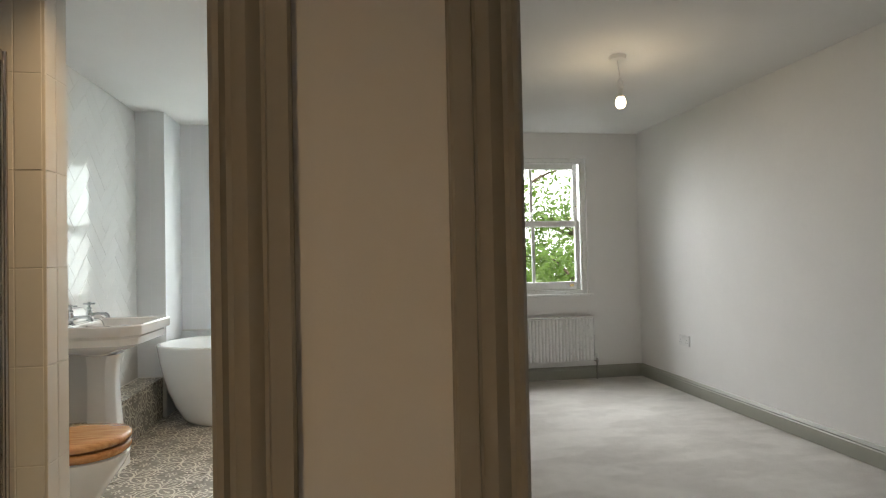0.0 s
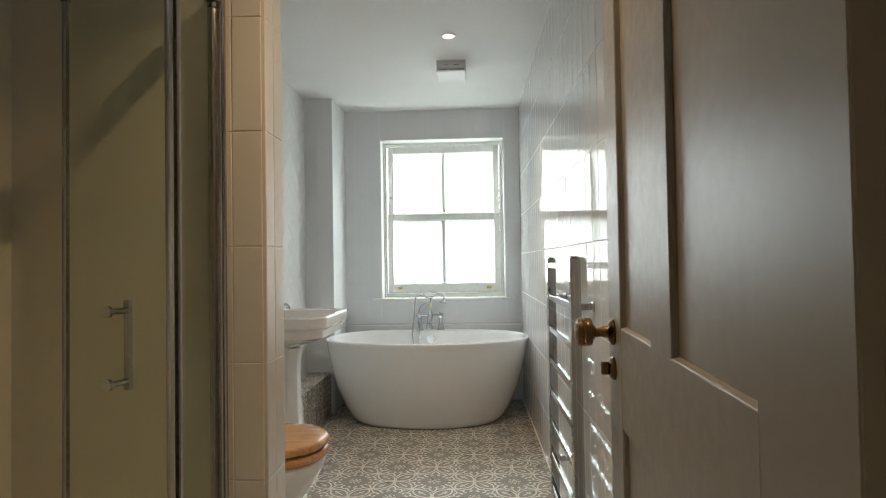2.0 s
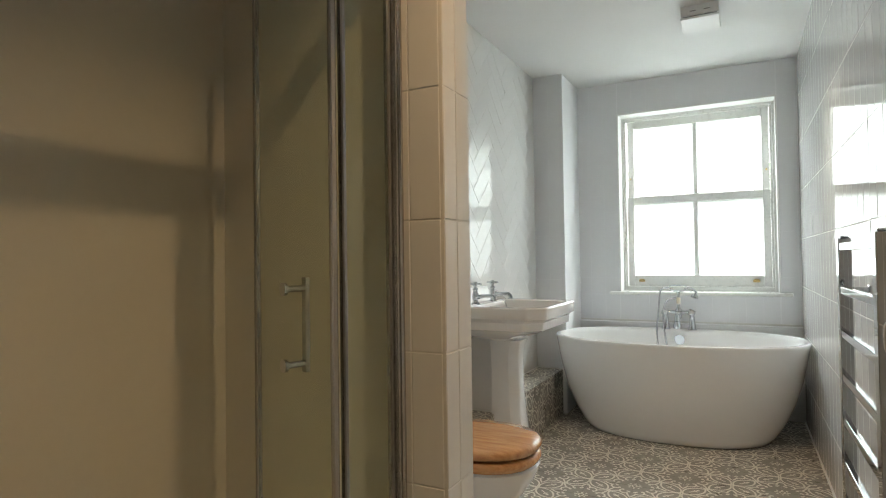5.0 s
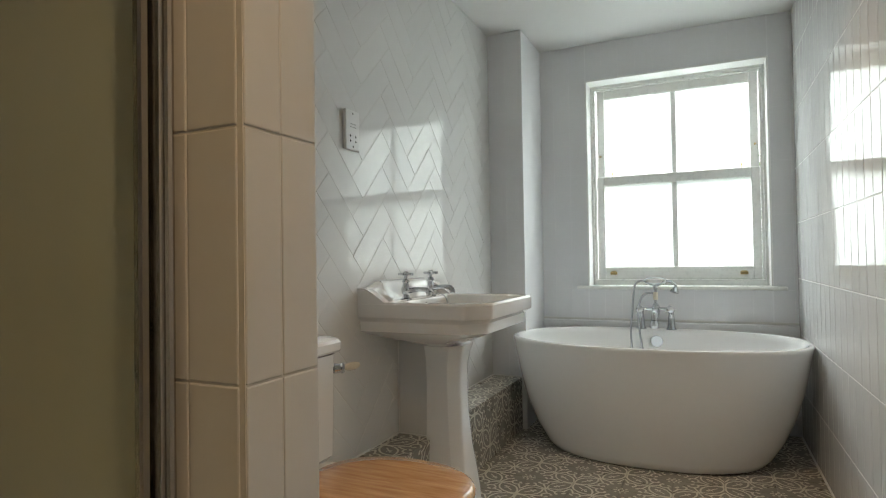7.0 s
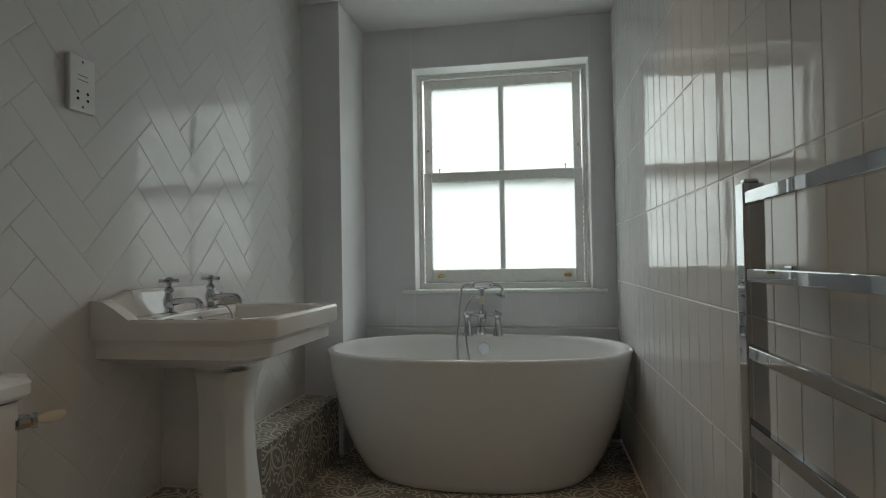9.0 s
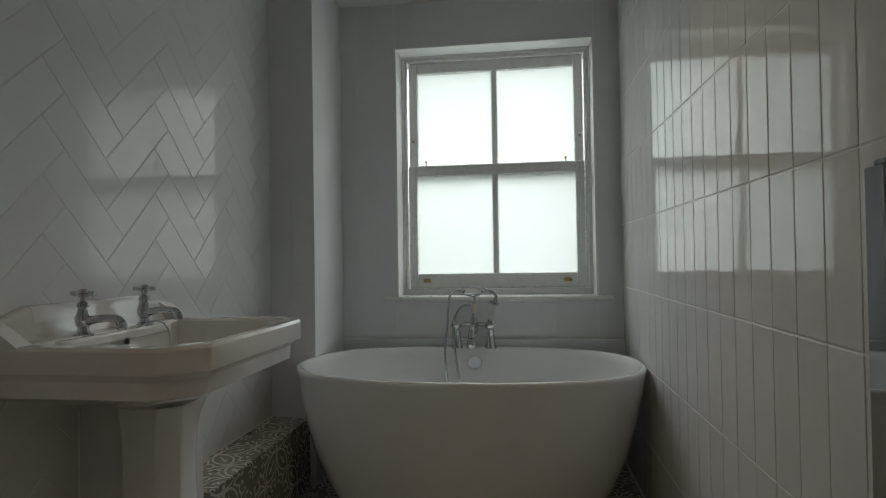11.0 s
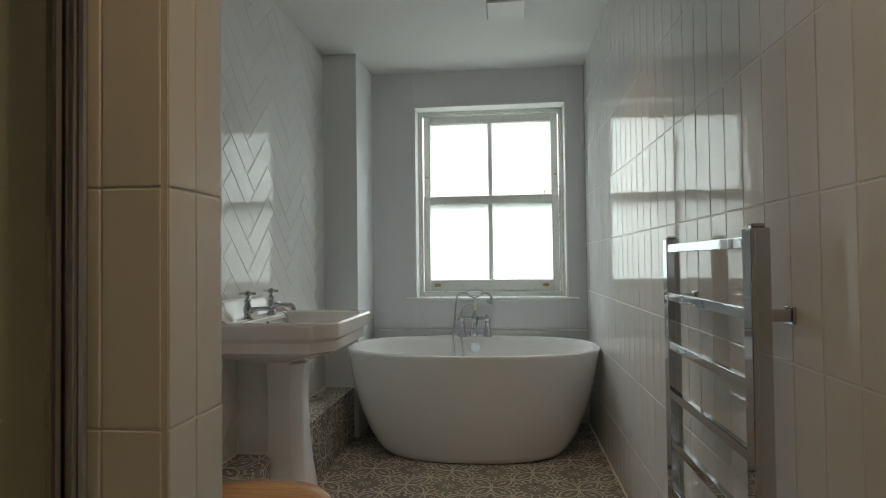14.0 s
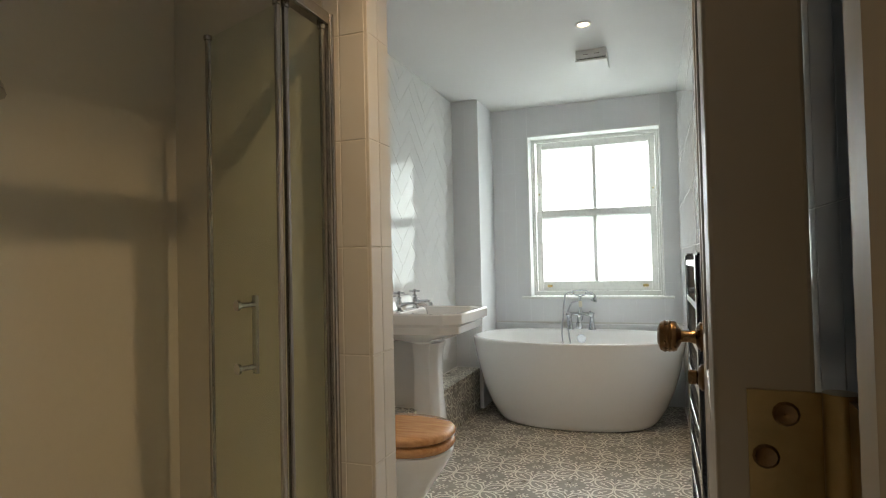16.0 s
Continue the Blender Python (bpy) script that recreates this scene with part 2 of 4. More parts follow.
def glow(name, colour, strength):
    n = Nodes(name)
    n.bsdf.inputs["Emission Color"].default_value = (*colour, 1)
    n.bsdf.inputs["Emission Strength"].default_value = strength
    return n.mat


lamp_glow = glow("lit_lamp_lens", (1.0, 0.82, 0.55), 6.0)
bulb_glow = glow("lit_bulb_glass", (1.0, 0.80, 0.52), 5.0)

# ---- mesh helpers ----


def box(bm, x0, y0, z0, x1, y1, z1, bevel=0.0, segments=2):
    made = bmesh.ops.create_cube(bm, size=1.0)["verts"]
    bmesh.ops.transform(bm, verts=made, matrix=Matrix.LocRotScale(((x0 + x1) / 2, (y0 + y1) / 2, (z0 + z1) / 2), None, (abs(x1 - x0), abs(y1 - y0), abs(z1 - z0))))
    if bevel:
        edges = list({e for v in made for e in v.link_edges})
        bmesh.ops.bevel(bm, geom=edges, offset=bevel, segments=segments, profile=0.5, affect="EDGES")
    return bm


def loft(bm, rings, cap_start=True, cap_end=True):
    rows = [[bm.verts.new(p) for p in ring] for ring in rings]
    n = len(rows[0])
    for a, b in zip(rows, rows[1:]):
        for i in range(n):
            bm.faces.new((a[i], a[(i + 1) % n], b[(i + 1) % n], b[i]))
    if cap_start:
        bm.faces.new(list(reversed(rows[0])))
    if cap_end:
        bm.faces.new(rows[-1])
    return bm


def lathe(bm, profile, m=None, n=20):
    """Turn (radius, height) pairs about z, then place by m."""
    m = m or Matrix()
    rings = [[m @ Vector((max(r, 0.0002) * math.cos(2 * math.pi * i / n), max(r, 0.0002) * math.sin(2 * math.pi * i / n), h)) for i in range(n)] for r, h in profile]
    return loft(bm, rings)


def smooth_path(points, steps=8):
    pts = [Vector(p) for p in points]
    ext = [2 * pts[0] - pts[1]] + pts + [2 * pts[-1] - pts[-2]]
    out = []
    for a, b, c, d in zip(ext, ext[1:], ext[2:], ext[3:]):
        for k in range(steps):
            t = k / steps
            out.append(0.5 * ((2 * b) + (c - a) * t + (2 * a - 5 * b + 4 * c - d) * t * t + (3 * b - a - 3 * c + d) * t * t * t))
    out.append(pts[-1])
    return out


def tube(bm, points, r, n=10):
    pts = [Vector(p) for p in points]
    rings, side = [], None
    for i, p in enumerate(pts):
        d = (pts[min(i + 1, len(pts) - 1)] - pts[max(i - 1, 0)]).normalized()
        if side is None:
            side = d.orthogonal().normalized()
        side = (side - d * side.dot(d)).normalized()
        up = d.cross(side)
        rr = r(i / (len(pts) - 1)) if callable(r) else r
        rings.append([p + rr * (math.cos(2 * math.pi * k / n) * side + math.sin(2 * math.pi * k / n) * up) for k in range(n)])
    return loft(bm, rings)


def prism(bm, outline, along, length):
    """Extrude a closed outline of points by length along a direction."""
    d = Vector(along) * length
    return loft(bm, [[Vector(p) for p in outline], [Vector(p) + d for p in outline]])


def mesh_of(name, bm, material, smooth=False):
    bmesh.ops.recalc_face_normals(bm, faces=bm.faces)
    data = bpy.data.meshes.new(name)
    bm.to_mesh(data)
    bm.free()
    data.materials.append(material)
    if smooth:
        data.shade_smooth()
        data.set_sharp_from_angle(angle=radians(smooth))
    return data


def part(name, bm, material, parent, label="", smooth=0):
    ob = new(name, mesh_of(name, bm, material, smooth))
    ob.parent = parent
    return tagged(ob, label)


def piece(name, data, parent, m):
    ob = new(name, data)
    ob.parent = parent
    ob.matrix_basis = m
    return ob


def thing(name, label, category, group="", at=(0, 0, 0), turn=0.0):
    ob = new(name)
    ob.matrix_world = pose(*at, 0, 0, turn)
    ob.empty_display_size = 0.1
    return tagged(ob, label, category, group)


def structure(name, bm, material, label, category, smooth=0):
    return tagged(new(name, mesh_of(name, bm, material, smooth)), label, category, "", "structure")


def bm_box(*a, **k):
    return box(bmesh.new(), *a, **k)


# ---- the shell ----
XR, XL, YD0, YD1 = 0.022, -1.60, -4.44, -4.305     # tiled right wall, left wall, hall and bathroom faces of the door wall
TOP = H + 0.15


def wall_with_opening(bm, x0, x1, y0, y1, ox0, ox1, oz0, oz1):
    box(bm, x0, y0, 0, ox0, y1, H)
    box(bm, ox1, y0, 0, x1, y1, H)
    if oz0 > 0:
        box(bm, ox0, y0, 0, ox1, y1, oz0)
    box(bm, ox0, y0, oz1, ox1, y1, H)
    return bm


structure("floor", bm_box(-1.75, YD0, -0.12, 0.15, 0.35, -0.006), subfloor, "dark screed bathroom floor under patterned cement tiles", "floor")
structure("floor_hall", bm_box(-1.75, -6.3, -0.12, 2.95, YD0, -0.004), carpet, "greige carpeted landing floor", "floor")
bm = bm_box(0.15, YD0, -0.12, 2.95, 0.35, -0.002)
structure("floor_bedroom", bm, carpet, "pale greige cut pile carpet on bedroom floor", "floor")
structure("ceiling", bm_box(-1.75, -6.3, H, 2.95, 0.35, TOP), ceiling_paint, "plain white painted plaster ceiling", "ceiling")

structure("wall_north", wall_with_opening(bmesh.new(), -1.75, XR, 0.0, 0.34, -1.1065, -0.0935, 0.79, 2.1015), blue_white, "cool white bathroom wall round the window", "wall")
structure("wall_north_bedroom", wall_with_opening(bmesh.new(), 0.15, 2.95, 0.10, 0.35, 1.21, 2.238, 0.782, 2.092), wall_paint, "white painted bedroom wall round the window", "wall")
wall_west = structure("wall_west", bm_box(-1.75, YD0, 0, XL - 0.0010, 0, H), grout, "wall under white herringbone tiles", "wall")
wall_east = structure("wall_east", bm_box(XR + 0.0010, YD1, 0, 0.142, 0.34, H), grout, "partition wall under white upright tiles", "wall")
structure("wall_east_bedroom", bm_box(0.142, YD1, 0, 0.15, 0.10, H), wall_paint, "white painted bedroom face of partition", "wall")
structure("wall_bedroom_far", bm_box(2.76, YD0, 0, 2.95, 0.10, H), wall_paint, "white painted bedroom side wall", "wall")
structure("wall_hall_back", bm_box(-1.75, -6.45, 0, 2.95, -6.3, H), wall_paint, "white painted landing wall", "wall")
structure("wall_hall_left", bm_box(-1.9, -6.3, 0, -1.75, YD0, H), wall_paint, "white painted landing end wall", "wall")
structure("wall_hall_right", bm_box(2.95, -6.3, 0, 3.1, YD0, H), wall_paint, "white painted landing end wall", "wall")

# wall with the two doorways
DX0, DX1, BX0, BX1, DH = -0.945, -0.078, 0.205, 1.00, 2.04
bm = bmesh.new()
box(bm, -1.75, YD0, 0, DX0, YD1, H)
box(bm, DX1, YD0, 0, BX0, YD1, H)
box(bm, BX1, YD0, 0, 2.76, YD1, H)
box(bm, DX0, YD0, DH, DX1, YD1, H)
box(bm, BX0, YD0, DH, BX1, YD1, H)
structure("wall_south", bm, wall_paint, "white painted landing wall between two doorways", "wall")

# pipe chase in the corner by the window
chase = structure("wall_chase", bm_box(XL - 0.008, -0.42, 0, -1.392, -0.002, H, bevel=0.003), blue_white, "white tiled boxed pipe chase in the corner", "wall")
# stub wall between shower and toilet
PX, PY0, PY1 = -0.918, -3.158, -3.034
pier = structure("wall_pier", bm_box(XL - 0.001, PY0 - 0.0062, 0, PX + 0.0062, PY1 + 0.0062, H), grout, "tiled stub wall beside the shower", "wall")
structure("wall_shower", bm_box(XL - 0.008, YD1, 0, -1.06, -4.10, H), shower_wall, "ivory shower end wall with valve", "wall")
structure("wall_shower_side", bm_box(XL - 0.008, -4.10, 0, XL + 0.002, PY0, H), shower_wall, "glossy ivory wall inside the shower", "wall")
structure("wall_shower_back", bm_box(XL + 0.002, PY0 - 0.0085, 0, -1.055, PY0 - 0.0062, H), shower_wall, "glossy ivory panel on the stub wall", "wall")

# ledge behind the bath and boxed pipes along the left wall
structure("ledge", bm_box(-1.392, -0.035, 0, XR, 0.0, 0.598, bevel=0.004), blue_white, "low white boxed ledge behind the bath", "ledge")
structure("trim", bm_box(-1.392, -0.0045, 0.6, XR, -0.0005, 0.612, bevel=0.001), grout, "grout line over the ledge", "trim")


def skirting(name, x0, y0, x1, y1, nx, ny):
    """A moulded skirting from one point to the other that stands off the wall along (nx, ny)."""
    prof = [(0, 0), (0.018, 0), (0.018, 0.085), (0.014, 0.091), (0.016, 0.098), (0.010, 0.110), (0.004, 0.118), (0, 0.118)]
    bm = prism(bmesh.new(), [(x0 + nx * a, y0 + ny * a, z) for a, z in prof], Vector((x1 - x0, y1 - y0, 0)).normalized(), math.hypot(x1 - x0, y1 - y0))
    return structure(name, bm, green_grey, "sage grey moulded skirting board", "skirting", 30)


skirting("baseboard_1", 2.76, YD1, 2.76, 0.10, -1, 0)
skirting("baseboard_2", 0.15, 0.10, 2.742, 0.10, 0, -1)
skirting("baseboard_3", 0.15, YD1, 0.15, 0.082, 1, 0)


def architrave(name, x, y, width, side, z1, label="grey painted moulded door architrave"):
    """An upright moulding on the landing face; side is +1 where its inner edge lies towards +x."""
    prof = [(0, 0), (0, 0.012), (0.006, 0.019), (0.013, 0.020), (0.018, 0.013), (0.024, 0.012), (0.032, 0.020), (0.042, 0.024), (0.05, 0.021), (0.056, 0.014), (0.060, 0.014), (0.063, 0.022), (width - 0.003, 0.022), (width, 0.019), (width, 0)]
    bm = prism(bmesh.new(), [(x - side * a, y - d, 0) for a, d in prof], (0, 0, 1), z1)
    return structure(name, bm, grey_wood, label, "architrave", 35)


for i, (x, side) in enumerate(((DX1 - 0.053, -1), (DX0 + 0.024, 1), (BX0 + 0.020, 1), (BX1 - 0.020, -1))):
    architrave(f"trim_{i + 1}", x, YD0, 0.089, side, DH + 0.07)
for i, (x0, x1, lx0, lx1) in enumerate(((DX0 + 0.024, DX1 - 0.018, DX0, DX1), (BX0 + 0.020, BX1 - 0.020, BX0, BX1))):
    structure(f"trim_{i + 5}", bm_box(x0, YD0 - 0.022, DH - 0.02, x1, YD0, DH + 0.07, bevel=0.004), grey_wood, "grey painted architrave head over a doorway", "architrave")
    # rebated door linings; the door shuts into the rebate on the room side
    bm = bmesh.new()
    box(bm, lx0, YD0, 0, x0, YD1 - 0.06, DH, bevel=0.002)
    box(bm, x1, YD0, 0, lx1, YD1 - 0.06, DH, bevel=0.002)
    box(bm, x0, YD0, DH - 0.024, x1, YD1 - 0.06, DH)
    box(bm, lx0, YD1 - 0.06, 0, lx0 + 0.004, YD1, DH)
    box(bm, lx1 - 0.004, YD1 - 0.06, 0, lx1, YD1, DH)
    structure(f"trim_{i + 7}", bm, grey_wood, "grey painted door lining with a rebate", "door lining")

# bright plaster reveal round the frosted window
bm = bmesh.new()
for a in ((-1.106, -0.0045, 0.812, -1.096, 0.12, 2.101), (-0.104, -0.0045, 0.812, -0.094, 0.12, 2.101), (-1.096, -0.0045, 2.091, -0.104, 0.12, 2.101)):
    box(bm, *a, bevel=0.0025)
structure("reveal", bm, white_trim, "white plaster reveal round the frosted window", "reveal")

# ---- windows ----


def sash_window(name, x0, x1, z0, z1, y, pane_material, label, board, deep=0.0, jamb=0.035):
    """A two-over-two sliding sash in the opening x0..x1, z0..z1; y is the room face of the wall, deep the reveal before the frame."""
    w = tagged(new(name), label, "window", "", "structure")
    mid, zm = (x0 + x1) / 2, z0 + (z1 - z0) * 0.525
    face, y = y, y + deep
    # box frame round the opening, with a parting bead
    for nm, a in (("frame_jamb", (x0, y + 0.035, z0 + 0.02, x0 + jamb, y + 0.15, z1)), ("frame_jamb", (x1 - jamb, y + 0.035, z0 + 0.02, x1, y + 0.15, z1)),
                  ("frame_head", (x0 + jamb, y + 0.035, z1 - jamb, x1 - jamb, y + 0.15, z1)), ("frame_cill", (x0 + jamb, y + 0.035, z0 + 0.02, x1 - jamb, y + 0.15, z0 + 0.055))):
        part(nm, bm_box(*a, bevel=0.003), window_paint, w)
    for a in ((x0 + jamb, y + 0.040, z0 + 0.055, x0 + jamb + 0.016, y + 0.055, z1 - jamb), (x1 - jamb - 0.016, y + 0.040, z0 + 0.055, x1 - jamb, y + 0.055, z1 - jamb),
              (x0 + jamb + 0.016, y + 0.040, z1 - jamb - 0.016, x1 - jamb - 0.016, y + 0.055, z1 - jamb)):
        part("staff_bead", bm_box(*a, bevel=0.004), window_paint, w)
    part("window_board", bm_box(x0 - board, face - 0.03, z0, x1 + board, y + 0.035, z0 + 0.022, bevel=0.006), window_paint, w, "rounded white window board")
    # the sashes: the lower one runs in front
    a0, a1 = x0 + jamb + 0.016, x1 - jamb - 0.016
    for nm, yy, b0, b1, low in (("upper_sash", y + 0.100, zm - 0.028, z1 - jamb - 0.001, False), ("lower_sash", y + 0.058, z0 + 0.056, zm + 0.03, True)):
        st, top, bot = 0.046, (0.056 if low else 0.058), (0.078 if low else 0.05)
        sash = part(nm, bm_box(a0, yy, b0, a0 + st, yy + 0.04, b1, bevel=0.004), window_paint, w)
        part("stile", bm_box(a1 - st, yy, b0, a1, yy + 0.04, b1, bevel=0.004), window_paint, sash)
        part("rail", bm_box(a0 + st, yy + 0.001, b1 - top, a1 - st, yy + 0.039, b1, bevel=0.004), window_paint, sash)
        part("rail", bm_box(a0 + st, yy + 0.001, b0, a1 - st, yy + 0.039, b0 + bot, bevel=0.004), window_paint, sash)
        part("glazing_bar", bm_box(mid - 0.015, yy + 0.006, b0 + bot, mid + 0.015, yy + 0.034, b1 - top, bevel=0.005), window_paint, sash)
        for p0, p1 in ((a0 + st - 0.002, mid - 0.013), (mid + 0.013, a1 - st + 0.002)):
            pane = part("pane", bm_box(p0, yy + 0.018, b0 + bot - 0.002, p1, yy + 0.022, b1 - top + 0.002), pane_material, sash)
            pane.visible_shadow = False
    for sx in (a0 + 0.095, a1 - 0.095):
        bm = box(bmesh.new(), sx - 0.021, y + 0.050, z0 + 0.086, sx + 0.021, y + 0.058, z0 + 0.104, bevel=0.003)
        box(bm, sx - 0.016, y + 0.040, z0 + 0.098, sx + 0.016, y + 0.052, z0 + 0.108, bevel=0.004)
        part("sash_lift", bm, brass, w, "small brass sash lift")
        bm = lathe(bmesh.new(), [(0.004, 0), (0.004, 0.008), (0.0025, 0.010), (0.0025, 0.016), (0.0065, 0.02), (0.0065, 0.026), (0.0, 0.03)], pose(sx, y + 0.075, zm + 0.03), 10)
        part("sash_pin", bm, brass, w, "little brass pin on the meeting rail", 40)
    for sx in (a0 + 0.020, a1 - 0.020):
        bm = lathe(bmesh.new(), [(0.007, 0), (0.007, 0.004), (0.004, 0.006), (0.004, 0.012), (0.0, 0.013)], pose(sx, y + 0.100, zm + 0.17, 90), 10)
        part("sash_stop", bm, brass, w, "round brass sash stop", 40)
    return w


sash_window("window_1", -1.10, -0.10, 0.79, 2.095, 0.0, frosted, "cream painted sash window with frosted panes", 0.072, 0.085, 0.018)
sash_window("window_2", 1.21, 2.238, 0.782, 2.092, 0.10, clear_glass, "white painted sash window over a green garden", 0.04)

# ---- bathtub ----


def oval(cx, cy, a, b, z, n=72, power=2.35):
    pts = []
    for i in range(n):
        t = 2 * math.pi * i / n
        c, s = math.cos(t), math.sin(t)
        pts.append((cx + a * math.copysign(abs(c) ** (2 / power), c), cy + b * math.copysign(abs(s) ** (2 / power), s), z))
    return pts


def bathtub():
    t = thing("bathtub", "white acrylic freestanding oval bathtub on patterned tiles", "bathtub", at=(-0.702, -0.486, 0))
    shape = [(0.0, 0.500, 0.322), (0.010, 0.524, 0.338), (0.04, 0.550, 0.348), (0.12, 0.598, 0.363), (0.24, 0.648, 0.378), (0.36, 0.682, 0.388), (0.46, 0.703, 0.394), (0.535, 0.716, 0.400),
             (0.550, 0.719, 0.402), (0.562, 0.721, 0.4035), (0.569, 0.719, 0.402), (0.572, 0.713, 0.397), (0.5715, 0.702, 0.384), (0.566, 0.695, 0.377), (0.54, 0.688, 0.369), (0.42, 0.642, 0.347),
             (0.28, 0.560, 0.315), (0.16, 0.47, 0.27), (0.13, 0.42, 0.235), (0.12, 0.30, 0.15), (0.118, 0.10, 0.05)]
    part("tub", loft(bmesh.new(), [oval(0, 0, a, b * 1.083, z * 0.996) for z, a, b in shape]), acrylic, t, "", 50)
    bm = lathe(bmesh.new(), [(0.0, 0.0), (0.030, 0.0), (0.034, 0.003), (0.034, 0.007), (0.0325, 0.0085), (0.0, 0.009)], pose(0.0, 0.388, 0.496, 97))
    part("overflow_cover", bm, chrome, t, "round chrome overflow cover", 40)
    bm = lathe(bmesh.new(), [(0.0, 0.0), (0.028, 0.0), (0.03, 0.003), (0.026, 0.006), (0.0, 0.007)], pose(0.0, 0.02, 0.118))
    part("waste", bm, chrome, t, "chrome waste plug", 40)


bathtub()


def bath_mixer():
    x, y, z = -0.706, -0.078, 0.562
    t = thing("bath_mixer", "chrome bath shower mixer with handset on a cradle", "tap", at=(x, y, z))
    for s in (-1, 1):
        bm = lathe(bmesh.new(), [(0.0, 0), (0.029, 0), (0.029, 0.006), (0.024, 0.012), (0.019, 0.05), (0.015, 0.095), (0.017, 0.10), (0.012, 0.108), (0.0, 0.109)], pose(s * 0.083, 0, 0), 20)
        part("pillar", bm, chrome, t, "flared chrome pillar", 40)
        bm = lathe(bmesh.new(), [(0.0, -0.02), (0.013, -0.02), (0.016, -0.012), (0.016, 0.012), (0.011, 0.02), (0.010, 0.035), (0.020, 0.037), (0.022, 0.043), (0.016, 0.049), (0.0, 0.050)], pose(s * 0.083, 0, 0.118, 90), 18)
        valve = part("valve", bm, chrome, t, "", 40)
        bm = bmesh.new()
        for k in range(4):
            a = k * math.pi / 2 + 0.3
            tube(bm, [(s * 0.083, -0.043, 0.118), (s * 0.083 + 0.028 * math.cos(a), -0.043, 0.118 + 0.028 * math.sin(a))], 0.0055, 8)
        part("cross_handle", bm, chrome, valve, "", 40)
    bm = tube(bmesh.new(), [(-0.083, 0, 0.118), (-0.04, 0, 0.118), (0.04, 0, 0.118), (0.083, 0, 0.118)], 0.012, 14)
    lathe(bm, [(0.0, -0.05), (0.012, -0.05), (0.018, -0.04), (0.021, -0.02), (0.022, 0.0), (0.022, 0.016), (0.016, 0.024), (0.012, 0.035), (0.0, 0.036)], pose(0, 0, 0.118), 20)
    part("body", bm, chrome, t, "", 40)
    bm = tube(bmesh.new(), smooth_path([(0, -0.01, 0.105), (0, -0.06, 0.112), (0, -0.105, 0.098), (0, -0.120, 0.062)], 6), lambda k: 0.014 + 0.003 * k, 14)
    lathe(bm, [(0.0, -0.034), (0.025, -0.034), (0.026, -0.028), (0.025, -0.010), (0.018, 0.01), (0.0, 0.012)], pose(0, -0.121, 0.054), 18)
    part("spout", bm, chrome, t, "curved chrome spout with flared mouth", 40)
    bm = tube(bmesh.new(), [(0, 0, 0.15), (0, 0, 0.2), (0, 0, 0.25)], 0.0085, 12)
    lathe(bm, [(0.0, 0.0), (0.012, 0.0), (0.013, 0.012), (0.009, 0.018), (0.0, 0.019)], pose(0, 0, 0.235), 14)
    part("riser", bm, chrome, t, "", 40)
    bm = lathe(bmesh.new(), [(0.0, 0), (0.0125, 0), (0.0135, 0.02), (0.0125, 0.045), (0.0, 0.046)], pose(0, 0, 0.172), 14)
    part("sleeve", bm, porcelain, t, "white porcelain sleeve", 40)
    bm = bmesh.new()
    for s in (-1, 1):
        tube(bm, smooth_path([(0, 0, 0.252), (s * 0.02, -0.004, 0.258), (s * 0.042, -0.012, 0.268), (s * 0.045, -0.014, 0.285)], 5), 0.0045, 8)
    part("cradle", bm, chrome, t, "", 40)
    # handset lying across the cradle
    bm = bmesh.new()
    for s in (-1, 1):
        tube(bm, smooth_path([(-0.06, -0.012, 0.283), (-0.045, -0.012, 0.283 + s * 0.014), (0.0, -0.012, 0.283 + s * 0.018), (0.045, -0.012, 0.283 + s * 0.014), (0.06, -0.012, 0.283)], 5), 0.0042, 8)
    hs = part("handset_grip", bm, chrome, t, "open loop chrome handset grip", 40)
    bm = tube(bmesh.new(), smooth_path([(0.058, -0.012, 0.283), (0.085, -0.012, 0.280), (0.108, -0.014, 0.262), (0.114, -0.02, 0.246)], 6), 0.0075, 12)
    lathe(bm, [(0.0, 0.0), (0.008, 0.0), (0.010, 0.008), (0.024, 0.03), (0.026, 0.037), (0.020, 0.040), (0.0, 0.041)], pose(0.113, -0.018, 0.252, 162, 18), 18)
    part("shower_head", bm, chrome, hs, "flared chrome hand shower head", 40)
    bm = tube(bmesh.new(), smooth_path([(-0.058, -0.012, 0.283), (-0.09, -0.012, 0.281), (-0.112, -0.014, 0.262), (-0.122, -0.02, 0.20), (-0.127, -0.05, 0.10), (-0.133, -0.085, 0.0), (-0.120, -0.11, -0.15), (-0.095, -0.13, -0.24), (-0.07, -0.13, -0.24), (-0.062, -0.115, -0.15), (-0.085, -0.085, 0.0), (-0.095, -0.05, 0.10), (-0.085, -0.02, 0.165), (-0.06, -0.008, 0.205), (-0.03, 0.0, 0.212), (0, 0, 0.21)], 8), 0.0062, 10)
    part("hose", bm, chrome, t, "ribbed chrome shower hose", 60)


bath_mixer()

